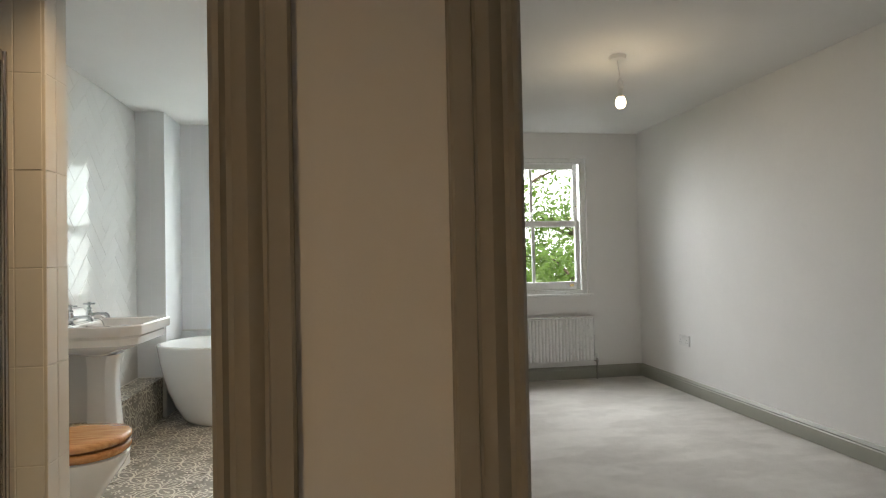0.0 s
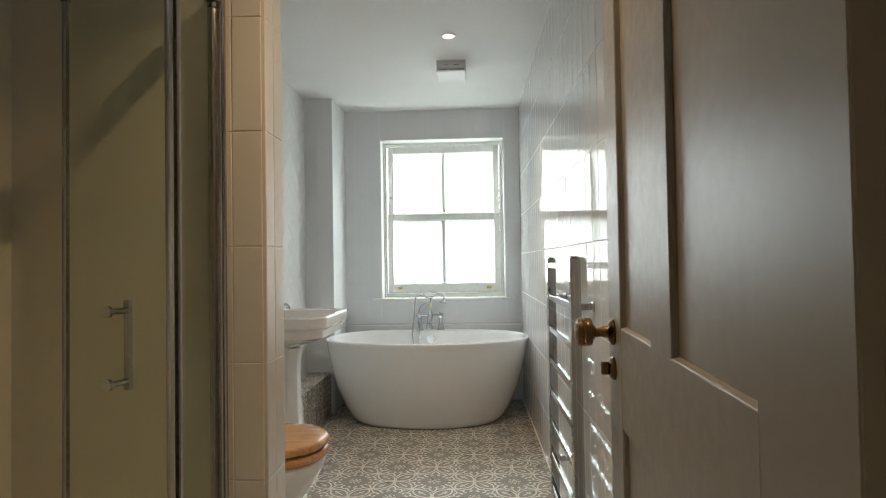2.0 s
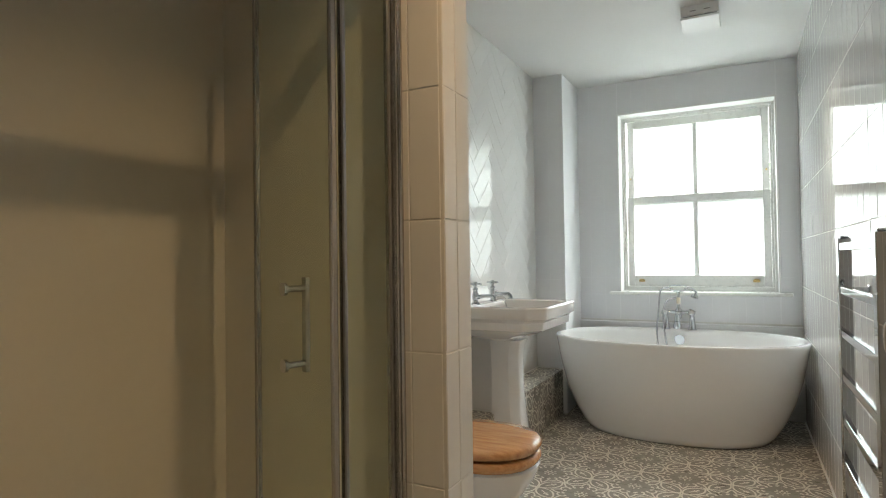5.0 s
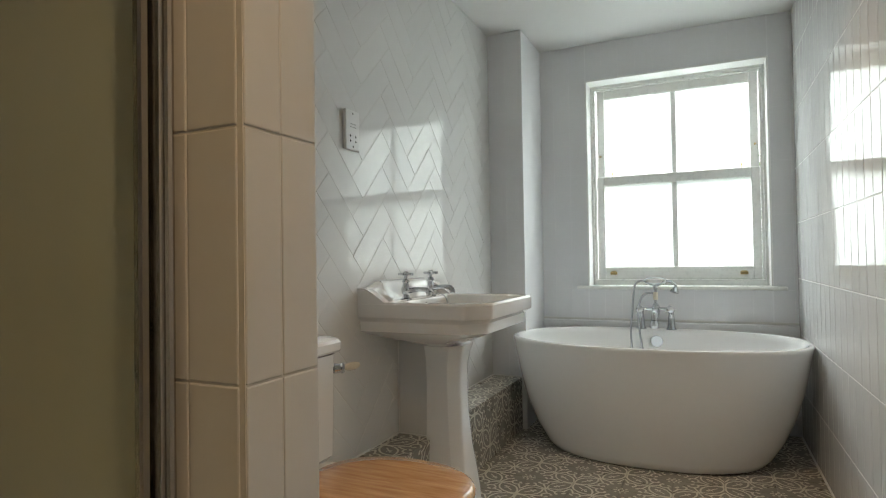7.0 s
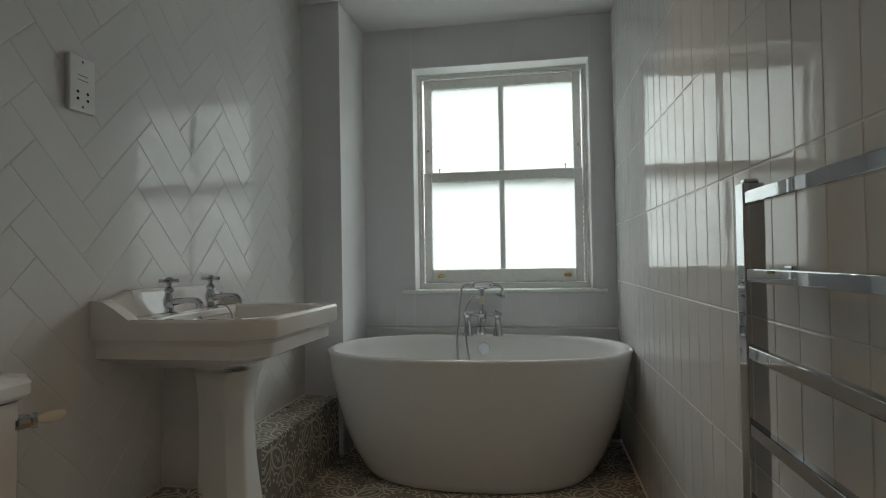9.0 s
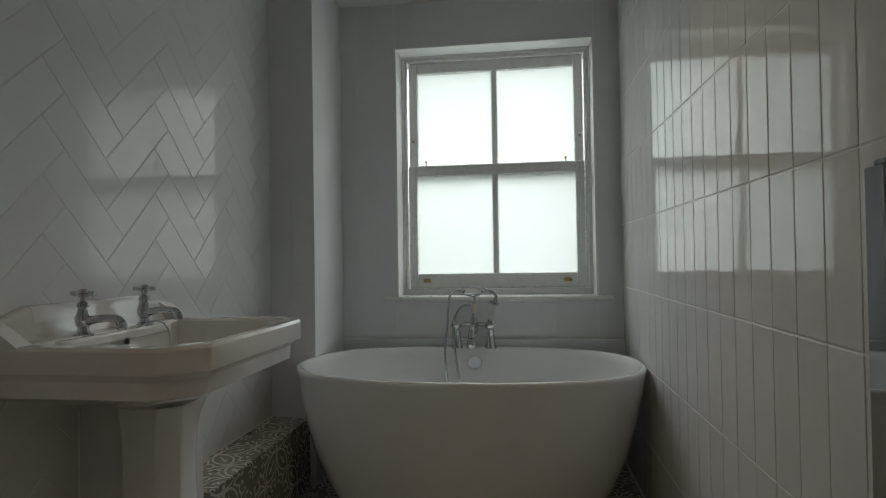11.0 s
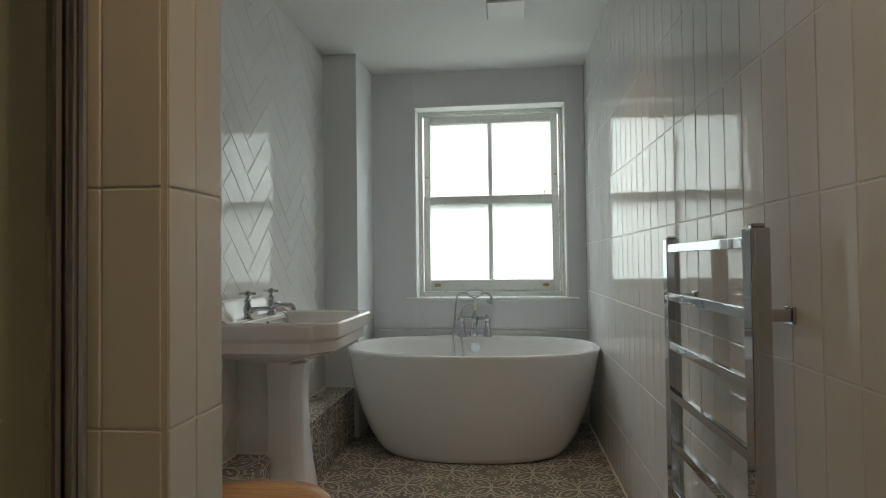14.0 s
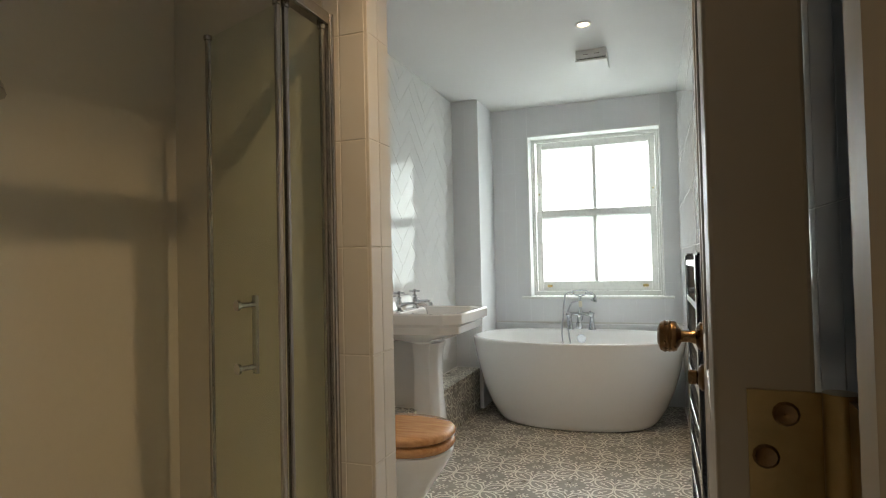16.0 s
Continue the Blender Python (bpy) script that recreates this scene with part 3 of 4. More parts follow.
# ---- wash basin on a pedestal ----


def octagon(x0, x1, y0, y1, c, z, back=0.002, r=0.010):
    """A rectangle whose two front corners (towards +x) are cut, with the four edges of the cuts rounded."""
    pts = [Vector(p) for p in ((x0, y0 + back, z), (x1 - c, y0, z), (x1, y0 + c, z), (x1, y1 - c, z), (x1 - c, y1, z), (x0, y1 - back, z))]
    out = [pts[0]]
    for a, b, d in zip(pts, pts[1:], pts[2:]):
        p, q = b + (a - b).normalized() * r, b + (d - b).normalized() * r
        out += [p, p * 0.25 + b * 0.5 + q * 0.25, q]
    return out + [pts[5]]


def wash_basin():
    y0, y1, x0, x1 = -1.875, -1.245, XL, -1.098
    yc = (y0 + y1) / 2
    t = thing("wash_basin", "white china wash basin with cut corners on a pedestal", "basin", at=(x0, yc, 0))
    hw, d = (y1 - y0) / 2, x1 - x0
    rim, c = 0.836, 0.075
    rings = [octagon(0.17, d - 0.25, -hw + 0.250, hw - 0.250, 0.02, rim - 0.190), octagon(0.16, d - 0.235, -hw + 0.235, hw - 0.235, 0.03, rim - 0.180), octagon(0.12, d - 0.185, -hw + 0.185, hw - 0.185, 0.05, rim - 0.166), octagon(0.07, d - 0.125, -hw + 0.13, hw - 0.13, 0.07, rim - 0.148), octagon(0.02, d - 0.07, -hw + 0.07, hw - 0.07, 0.07, rim - 0.128), octagon(0.0, d - 0.045, -hw + 0.04, hw - 0.04, 0.065, rim - 0.116), octagon(0.0, d - 0.026, -hw + 0.02, hw - 0.02, c, rim - 0.108),
             octagon(0.0, d - 0.024, -hw + 0.018, hw - 0.018, c, rim - 0.072), octagon(0.0, d - 0.016, -hw + 0.012, hw - 0.012, c, rim - 0.064), octagon(0.0, d - 0.002, -hw + 0.002, hw - 0.002, c, rim - 0.055),
             octagon(0.0, d, -hw, hw, c, rim - 0.050), octagon(0.0, d, -hw, hw, c, rim - 0.008), octagon(0.0, d - 0.004, -hw + 0.004, hw - 0.004, c, rim),
             octagon(0.10, d - 0.028, -hw + 0.045, hw - 0.045, c, rim - 0.001), octagon(0.106, d - 0.036, -hw + 0.053, hw - 0.053, c, rim - 0.008), octagon(0.112, d - 0.05, -hw + 0.066, hw - 0.066, c, rim - 0.05),
             octagon(0.13, d - 0.09, -hw + 0.10, hw - 0.10, 0.06, rim - 0.11), octagon(0.18, d - 0.16, -hw + 0.18, hw - 0.18, 0.03, rim - 0.125)]
    part("bowl", loft(bmesh.new(), rings), ceramic, t, "", 24)
    # raised back between sloping shoulders, with a stepped top
    prof = [(0.0, rim - 0.02), (0.0, rim + 0.070), (0.004, rim + 0.074), (0.024, rim + 0.074), (0.031, rim + 0.070), (0.036, rim + 0.060), (0.046, rim + 0.012), (0.056, rim - 0.002), (0.056, rim - 0.02)]
    bm = prism(bmesh.new(), [(x, -hw + 0.125, z) for x, z in prof], (0, 1, 0), 2 * hw - 0.25)
    part("upstand", bm, ceramic, t, "raised china back of the basin", 40)
    for s in (-1, 1):
        tops = ((0.030, 0.050), (0.070, 0.053), (0.100, 0.062), (0.1255, 0.0725))
        bm = loft(bmesh.new(), [[(x, s * (hw - a), z if z < rim else min(z, rim + h) if x < 0.03 else rim + (z - rim) * h / 0.074) for x, z in prof] for a, h in tops])
        part("upstand_wing", bm, ceramic, t, "", 40)
    for s in (-1, 1):
        bm = prism(bmesh.new(), [(0.0, s * (hw - 0.003), rim - 0.01), (0.0, s * (hw - 0.003), rim + 0.051), (0.036, s * (hw - 0.003), rim + 0.048), (0.066, s * (hw - 0.003), rim + 0.032), (0.115, s * (hw - 0.003), rim - 0.002), (0.115, s * (hw - 0.003), rim - 0.01)], (0, -s, 0), 0.040)
        part("shoulder", bm, ceramic, t, "", 30)
    # tap deck
    part("tap_deck", bm_box(0.050, -hw + 0.11, rim - 0.03, 0.122, hw - 0.11, rim - 0.004, bevel=0.006), ceramic, t)
    bm = lathe(bmesh.new(), [(0.0, 0), (0.011, 0), (0.013, 0.003), (0.009, 0.004), (0.0, 0.002)], pose(0.1245, 0.0, rim - 0.032, 0, 90), 16)
    part("overflow_ring", bm, chrome, t, "chrome overflow ring", 40)
    part("overflow_hole", lathe(bmesh.new(), [(0.0, 0), (0.008, 0), (0.008, 0.0045), (0, 0.005)], pose(0.1245, 0.0, rim - 0.032, 0, 90), 14), hole_shade_rubber, t)
    # pedestal
    rings = []
    for z, wx, wy in ((0.0, 0.124, 0.146), (0.06, 0.122, 0.142), (0.14, 0.113, 0.131), (0.24, 0.100, 0.115), (0.36, 0.090, 0.103), (0.50, 0.086, 0.099), (0.57, 0.089, 0.103), (0.62, 0.097, 0.113), (0.642, 0.105, 0.122), (0.650, 0.105, 0.122)):
        rings.append(octagon(0.145, 0.192 + wx, -wy * 0.80 + 0.028, wy * 0.82 + 0.024, 0.040, z, 0.01))
    part("pedestal", loft(bmesh.new(), rings), ceramic, t, "white china pedestal with cut corners", 24)


wash_basin()


def pillar_tap(y):
    t = thing("pillar_tap", "chrome pillar tap with a cross head on the basin", "tap", "basin taps", at=(-1.512, y, 0.831))
    bm = lathe(bmesh.new(), [(0.0, 0), (0.023, 0), (0.023, 0.005), (0.015, 0.010), (0.012, 0.020), (0.017, 0.028), (0.019, 0.045), (0.014, 0.056), (0.011, 0.066), (0.015, 0.072), (0.012, 0.080), (0.007, 0.084), (0.007, 0.098), (0.0, 0.099)])
    part("body", bm, chrome, t, "", 40)
    bm = tube(bmesh.new(), smooth_path([(0.008, 0, 0.036), (0.05, 0, 0.042), (0.088, 0, 0.041), (0.101, 0, 0.030)], 6), lambda k: 0.0115 - 0.002 * math.sin(k * 3), 12)
    lathe(bm, [(0.0, -0.010), (0.011, -0.010), (0.012, 0.0), (0.009, 0.008), (0, 0.009)], pose(0.102, 0, 0.026), 12)
    part("spout", bm, chrome, t, "", 40)
    bm = bmesh.new()
    for k in range(2):
        box(bm, *((-0.033, -0.0055, 0.096, 0.033, 0.0055, 0.108) if k == 0 else (-0.0055, -0.033, 0.097, 0.0055, 0.033, 0.107)), bevel=0.003)
    lathe(bm, [(0.0, 0.094), (0.011, 0.094), (0.011, 0.110), (0.007, 0.113), (0.0, 0.114)], None, 14)
    part("cross_head", bm, chrome, t, "", 40)
    return t


for y in (-1.660, -1.434):
    pillar_tap(y)


def plug_chain():
    t = thing("plug_chain", "chrome ball chain and plug hanging in the basin", "plug", at=(-1.475, -1.535, 0.832))
    path = smooth_path([(0.0, 0.02, 0.002), (0.015, 0.06, 0.014), (0.03, 0.085, 0.006), (0.045, 0.09, -0.02), (0.052, 0.085, -0.055), (0.06, 0.06, -0.10)], 9)
    bm = bmesh.new()
    for p in path[::1]:
        bmesh.ops.create_icosphere(bm, subdivisions=1, radius=0.0032, matrix=Matrix.Translation(p))
    part("chain", bm, chrome, t, "", 60)
    part("plug", lathe(bmesh.new(), [(0.0, 0), (0.018, 0), (0.022, 0.012), (0.0, 0.014)], pose(0.075, 0.04, -0.125)), hole_shade_rubber, t, "black rubber plug", 40)


plug_chain()

# ---- toilet ----


def toilet():
    yc = -2.405
    t = thing("toilet", "white china toilet with closed oak seat and cistern", "toilet", at=(XL, yc, 0))
    n = 48

    def dshape(x0, x1, b, z, power=2.3):
        """Rounded front, squarer back."""
        cx, a = (x0 + x1) / 2, (x1 - x0) / 2
        return oval(cx, 0, a, b, z, n, power)

    rings = [dshape(0.20, 0.52, 0.115, 0.0), dshape(0.20, 0.52, 0.115, 0.02), dshape(0.21, 0.505, 0.102, 0.05), dshape(0.20, 0.51, 0.100, 0.12), dshape(0.19, 0.56, 0.125, 0.20), dshape(0.185, 0.620, 0.163, 0.285), dshape(0.185, 0.640, 0.176, 0.325), dshape(0.185, 0.643, 0.178, 0.342), dshape(0.19, 0.636, 0.172, 0.349)]
    part("pan", loft(bmesh.new(), rings), ceramic, t, "white china pan", 40)
    rings = [dshape(0.208, 0.638, 0.180, 0.352), dshape(0.200, 0.646, 0.187, 0.359), dshape(0.199, 0.649, 0.189, 0.370), dshape(0.200, 0.646, 0.187, 0.381), dshape(0.206, 0.638, 0.180, 0.387)]
    part("seat", loft(bmesh.new(), rings), oak, t, "varnished oak toilet seat", 40)
    rings = [dshape(0.207, 0.640, 0.182, 0.394), dshape(0.200, 0.648, 0.189, 0.400), dshape(0.199, 0.651, 0.191, 0.412), dshape(0.201, 0.647, 0.188, 0.422), dshape(0.210, 0.636, 0.179, 0.429), dshape(0.26, 0.58, 0.13, 0.432)]
    part("seat_lid", loft(bmesh.new(), rings), oak, t, "closed varnished oak lid", 40)
    for s in (-1, 1):
        part("buffer", lathe(bmesh.new(), [(0.0, 0), (0.010, 0), (0.010, 0.007), (0, 0.008)], pose(0.56, s * 0.10, 0.3866), 12), plastic, t)
        part("buffer", lathe(bmesh.new(), [(0.0, 0), (0.010, 0), (0.010, 0.005), (0, 0.006)], pose(0.57, s * 0.09, 0.3478), 12), plastic, t)
        bm = tube(bmesh.new(), [(0.205, s * 0.085 - 0.022, 0.398), (0.205, s * 0.085 + 0.022, 0.398)], 0.011, 12)
        part("seat_hinge", bm, chrome, t, "chrome seat hinge", 40)
    # cistern with cut front corners
    def cist(x1, hw, z, c=0.055):
        return octagon(0.006, x1, -hw - 0.025, hw - 0.025, c, z)
    rings = [cist(0.15, 0.215, 0.405), cist(0.162, 0.228, 0.42), cist(0.166, 0.231, 0.68), cist(0.166, 0.231, 0.714)]
    part("cistern", loft(bmesh.new(), rings), ceramic, t, "white china cistern with cut corners", 24)
    rings = [cist(0.168, 0.233, 0.716), cist(0.178, 0.243, 0.721), cist(0.181, 0.246, 0.727), cist(0.181, 0.246, 0.749), cist(0.175, 0.240, 0.758), cist(0.150, 0.22, 0.763)]
    part("cistern_lid", loft(bmesh.new(), rings), ceramic, t, "", 24)
    part("pan_shelf", bm_box(0.01, -0.14, 0.30, 0.20, 0.14, 0.408, bevel=0.02), ceramic, t)
    lever = part("lever_boss", lathe(bmesh.new(), [(0.0, 0), (0.025, 0), (0.026, 0.006), (0.016, 0.012), (0.013, 0.03), (0.017, 0.034), (0.015, 0.042), (0, 0.043)], pose(0.144, 0.158, 0.668, 0, 90, 45)), chrome, t, "chrome flush lever boss", 40)
    bm = tube(bmesh.new(), [(0.172, 0.186, 0.668), (0.183, 0.202, 0.669), (0.194, 0.218, 0.671), (0.200, 0.229, 0.673)], lambda k: 0.007 + 0.0055 * math.sin(k * 3.1), 12)
    part("lever_handle", bm, porcelain, lever, "white porcelain lever handle", 50)


toilet()

# ---- heated towel rail ----


def towel_rail():
    x, ya, yb, z0, z1 = -0.041, -2.735, -2.190, 0.125, 1.104
    t = thing("towel_rail", "chrome ladder towel rail on the tiled wall", "towel rail", at=(x, (ya + yb) / 2, 0))
    hy = (yb - ya) / 2
    for s in (-1, 1):
        p = part("post", bm_box(-0.018, s * hy - 0.019, z0, 0.017, s * hy + 0.019, z1, bevel=0.002), chrome, t)
        part("post_cap", bm_box(-0.012, s * hy - 0.012, z1, 0.012, s * hy + 0.012, z1 + 0.008, bevel=0.003), chrome, p)
        for z in (0.945, 0.275):
            arm = part("wall_bracket", bm_box(0.0175, s * (hy - 0.006) - 0.011, z - 0.011, XR - x - 0.001, s * (hy - 0.006) + 0.011, z + 0.011, bevel=0.002), chrome, t)
            part("wall_plate", bm_box(XR - x - 0.008, s * (hy - 0.006) - 0.016, z - 0.016, XR - x - 0.0005, s * (hy - 0.006) + 0.016, z + 0.016, bevel=0.002), chrome, arm)
        bm = tube(bmesh.new(), [(0, s * hy, z0 + 0.004), (0, s * hy, 0.075)], 0.010, 12)
        lathe(bm, [(0.0, 0), (0.016, 0), (0.016, 0.04), (0.010, 0.044), (0.0, 0.045)], pose(0.0, s * hy, 0.085, 0, -90), 14)
        part("valve", bm, chrome, t, "chrome radiator valve", 40)
    for k in range(8):
        z = 1.078 - 0.131 * k
        part("bar", bm_box(-0.016, -hy + 0.0185, z - 0.011, 0.000, hy - 0.0185, z + 0.011, bevel=0.002), chrome, t)


towel_rail()

# ---- shower ----


def shower_screen():
    x, ya, yb, zt = -1.035, -4.10, PY0 - 0.0085, 1.81
    t = thing("shower_screen", "folding glass shower door in a polished frame, standing open", "shower screen", at=(x, yb, 0.06))
    top = zt - 0.06
    L = yb - ya
    for y in (-0.012, -L + 0.012):
        bm = bm_box(-0.018, y - 0.012, 0, 0.018, y + 0.012, top, bevel=0.004)
        tube(bm, [(0.02, y, 0), (0.02, y, top)], 0.006, 8)
        part("wall_post", bm, steel, t, "", 40)
    part("top_track", bm_box(-0.020, -L + 0.024, top - 0.032, 0.020, -0.024, top + 0.003, bevel=0.004), steel, t)
    part("bottom_track", bm_box(-0.020, -L + 0.024, 0, 0.020, -0.024, 0.022, bevel=0.004), steel, t)

    def leaf(name, p, q, handle):
        """An upright glass leaf between two points of the plan with an edge strip on both."""
        p, q = Vector((*p, 0)), Vector((*q, 0))
        d = (q - p).normalized()
        nrm = Vector((-d.y, d.x, 0)) * 0.003
        bm = prism(bmesh.new(), [p + nrm + Vector((0, 0, 0.03)), q + nrm + Vector((0, 0, 0.03)), q - nrm + Vector((0, 0, 0.03)), p - nrm + Vector((0, 0, 0.03))], (0, 0, 1), top - 0.075)
        g = part(name, bm, shower_glass, t, "clear glass leaf")
        for e in (p, q):
            across = nrm * 2.4
            bm = prism(bmesh.new(), [e + d * a + across * b + Vector((0, 0, 0.026)) for a, b in ((-0.007, -0.6), (-0.004, -1), (0.004, -1), (0.007, -0.6), (0.007, 0.6), (0.004, 1), (-0.004, 1), (-0.007, 0.6))], (0, 0, 1), top - 0.066)
            lathe(bm, [(0, 0), (0.012, 0), (0.012, 0.012), (0, 0.013)], Matrix.Translation(e + Vector((0, 0, top - 0.046))), 10)
            part("edge_strip", bm, steel, g, "", 40)
        if handle:
            a = p + (q - p) * handle
            side = Vector((-d.y, d.x, 0))
            if side.y < 0:
                side = -side
            h = a + side * 0.034
            for z in (0.765, 0.935):
                bm = tube(bmesh.new(), [a - side * 0.014 + Vector((0, 0, z)), h + Vector((0, 0, z))], 0.008, 10)
                lathe(bm, [(0, 0), (0.015, 0), (0.015, 0.008), (0, 0.009)], Matrix.Translation(a - side * 0.016 + Vector((0, 0, z))) @ (-side).to_track_quat("Z", "Y").to_matrix().to_4x4(), 14)
                part("handle_stud", bm, chrome, g, "", 40)
            bm = prism(bmesh.new(), [h + d * 0.009 + side * 0.005 + Vector((0, 0, 0.745)), h - d * 0.009 + side * 0.005 + Vector((0, 0, 0.745)), h - d * 0.009 - side * 0.005 + Vector((0, 0, 0.745)), h + d * 0.009 - side * 0.005 + Vector((0, 0, 0.745))], (0, 0, 1), 0.215)
            part("handle", bm, steel, g, "flat satin pull handle")

    leaf("fixed_leaf", (0.0, -0.034), (-0.012, -0.19), 0)
    leaf("folding_leaf", (-0.020, -0.212), (-0.345, -0.095), 0.50)


shower_screen()
structure("shower_tray", bm_box(XL + 0.002, -4.10, 0, -1.0, PY0 - 0.008, 0.06, bevel=0.012), acrylic, "low white shower tray", "shower tray")


def shower_valve():
    t = thing("shower_valve", "chrome exposed shower valve on the end wall", "shower valve", at=(-1.33, -4.10, 1.10))
    bm = tube(bmesh.new(), [(-0.075, 0.055, 0), (0.075, 0.055, 0)], 0.02, 14)
    for s in (-1, 1):
        lathe(bm, [(0, 0), (0.030, 0), (0.030, 0.008), (0.014, 0.014), (0.014, 0.05), (0, 0.051)], pose(s * 0.06, 0, 0, -90), 16)
    part("body", bm, chrome, t, "", 40)
    for s in (-1, 1):
        bm = bmesh.new()
        for k in range(2):
            a = k * math.pi / 2 + 0.2
            dz, dy = 0.034 * math.sin(a), 0.034 * math.cos(a)
            tube(bm, [(s * 0.098, 0.055 - dy, -dz), (s * 0.098, 0.055 + dy, dz)], lambda q: 0.006 + 0.003 * abs(2 * q - 1), 8)
        lathe(bm, [(0, -0.024), (0.010, -0.024), (0.012, 0.0), (0.012, 0.010), (0, 0.011)], pose(s * 0.098, 0.055, 0, 0, s * 90), 12)
        part("cross_handle", bm, chrome, t, "", 40)
    bm = tube(bmesh.new(), smooth_path([(0, 0.055, 0.015), (0, 0.055, 0.15), (0, 0.055, 0.35), (0, 0.08, 0.43), (0, 0.16, 0.43), (0, 0.205, 0.39)], 6), 0.009, 10)
    part("riser_pipe", bm, chrome, t, "", 40)
    bm = lathe(bmesh.new(), [(0, 0), (0.012, 0), (0.014, 0.012), (0.05, 0.045), (0.056, 0.056), (0.05, 0.06), (0, 0.06)], pose(0, 0.203, 0.398, 158), 20)
    part("shower_rose", bm, chrome, t, "bell shaped chrome shower rose", 40)


shower_valve()

# ---- bathroom door ----


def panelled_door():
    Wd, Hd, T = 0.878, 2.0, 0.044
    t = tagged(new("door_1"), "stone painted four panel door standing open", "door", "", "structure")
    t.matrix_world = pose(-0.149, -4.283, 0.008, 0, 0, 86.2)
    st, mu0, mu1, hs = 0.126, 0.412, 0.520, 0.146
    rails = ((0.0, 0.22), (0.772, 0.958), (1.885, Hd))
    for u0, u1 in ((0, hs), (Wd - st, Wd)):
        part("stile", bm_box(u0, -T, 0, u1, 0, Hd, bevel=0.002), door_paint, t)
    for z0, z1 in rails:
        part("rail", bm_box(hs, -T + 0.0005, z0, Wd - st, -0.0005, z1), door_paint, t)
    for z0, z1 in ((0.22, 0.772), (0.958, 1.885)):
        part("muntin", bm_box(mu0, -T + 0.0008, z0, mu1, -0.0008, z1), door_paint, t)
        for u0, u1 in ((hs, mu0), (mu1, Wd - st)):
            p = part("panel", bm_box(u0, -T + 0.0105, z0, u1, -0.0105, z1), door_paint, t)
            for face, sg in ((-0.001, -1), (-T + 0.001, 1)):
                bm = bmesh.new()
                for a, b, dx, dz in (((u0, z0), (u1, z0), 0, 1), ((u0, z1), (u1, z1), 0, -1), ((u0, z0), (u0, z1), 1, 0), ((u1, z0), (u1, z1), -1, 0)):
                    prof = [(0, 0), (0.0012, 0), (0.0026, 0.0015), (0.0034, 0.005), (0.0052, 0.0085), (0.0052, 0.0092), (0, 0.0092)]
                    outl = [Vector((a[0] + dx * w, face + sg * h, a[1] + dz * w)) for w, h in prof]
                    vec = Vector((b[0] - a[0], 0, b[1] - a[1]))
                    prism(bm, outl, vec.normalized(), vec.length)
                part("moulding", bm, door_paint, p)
    # knobs, thumb turn, hinges
    for sg in (1, -1):
        y = 0.0 if sg > 0 else -T
        if sg > 0:
            prof = [(0.0, 0), (0.026, 0), (0.027, 0.004), (0.021, 0.009), (0.013, 0.012), (0.010, 0.024), (0.011, 0.036), (0.018, 0.040), (0.0265, 0.044), (0.0285, 0.050), (0.0275, 0.053), (0.0295, 0.056), (0.0275, 0.060), (0.0295, 0.064), (0.026, 0.072), (0.014, 0.077), (0.0, 0.078)]
        else:
            prof = [(0.0, 0), (0.026, 0), (0.022, 0.008), (0.011, 0.012), (0.011, 0.02), (0.026, 0.026), (0.027, 0.036), (0.014, 0.043), (0.0, 0.044)]
        part("door_knob", lathe(bmesh.new(), prof, pose(Wd - 0.055, y, 0.945, -90 * sg), 28), antique, t, "reeded antique brass door knob", 40)
    kn = part("thumb_turn", lathe(bmesh.new(), [(0.0, 0), (0.023, 0), (0.024, 0.004), (0.019, 0.009), (0.010, 0.011), (0.0, 0.012)], pose(Wd - 0.055, 0, 0.872, -90), 24), antique, t, "antique brass privacy turn", 40)
    part("turn_lever", bm_box(Wd - 0.060, 0.010, 0.859, Wd - 0.050, 0.027, 0.885, bevel=0.003), antique, kn)
    for z in (0.25, 0.975, 1.75):
        h = part("hinge", tube(bmesh.new(), [(-0.010, -T - 0.008, z - 0.052), (-0.010, -T - 0.008, z + 0.052)], 0.0075, 14), aged_brass, t, "aged brass butt hinge", 40)
        part("hinge_leaf", bm_box(-0.0026, -T - 0.004, z - 0.05, -0.0004, -0.0145, z + 0.05), aged_brass, h)
        part("hinge_leaf", bm_box(-0.050, -T - 0.012, z - 0.05, -0.012, -T - 0.0095, z + 0.05), aged_brass, h)
        for k, zz in enumerate((-0.039, -0.018, 0.018, 0.039)):
            part("screw", lathe(bmesh.new(), [(0, 0), (0.0060, 0), (0.0048, 0.0014), (0.001, 0.0008), (0, 0.0004)], pose(-0.0026, -0.022 - 0.009 * (k % 2), z + zz, 0, -90), 12), antique, h)


panelled_door()

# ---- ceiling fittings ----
# the landing fitting is assumed, out of view, to house its added lamp
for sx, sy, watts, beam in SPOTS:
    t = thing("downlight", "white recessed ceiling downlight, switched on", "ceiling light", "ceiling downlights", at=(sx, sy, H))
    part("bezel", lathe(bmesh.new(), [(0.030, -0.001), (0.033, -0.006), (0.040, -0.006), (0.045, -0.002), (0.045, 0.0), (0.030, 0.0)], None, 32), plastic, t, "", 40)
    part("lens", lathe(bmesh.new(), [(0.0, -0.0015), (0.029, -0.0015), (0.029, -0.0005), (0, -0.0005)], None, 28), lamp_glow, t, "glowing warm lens")


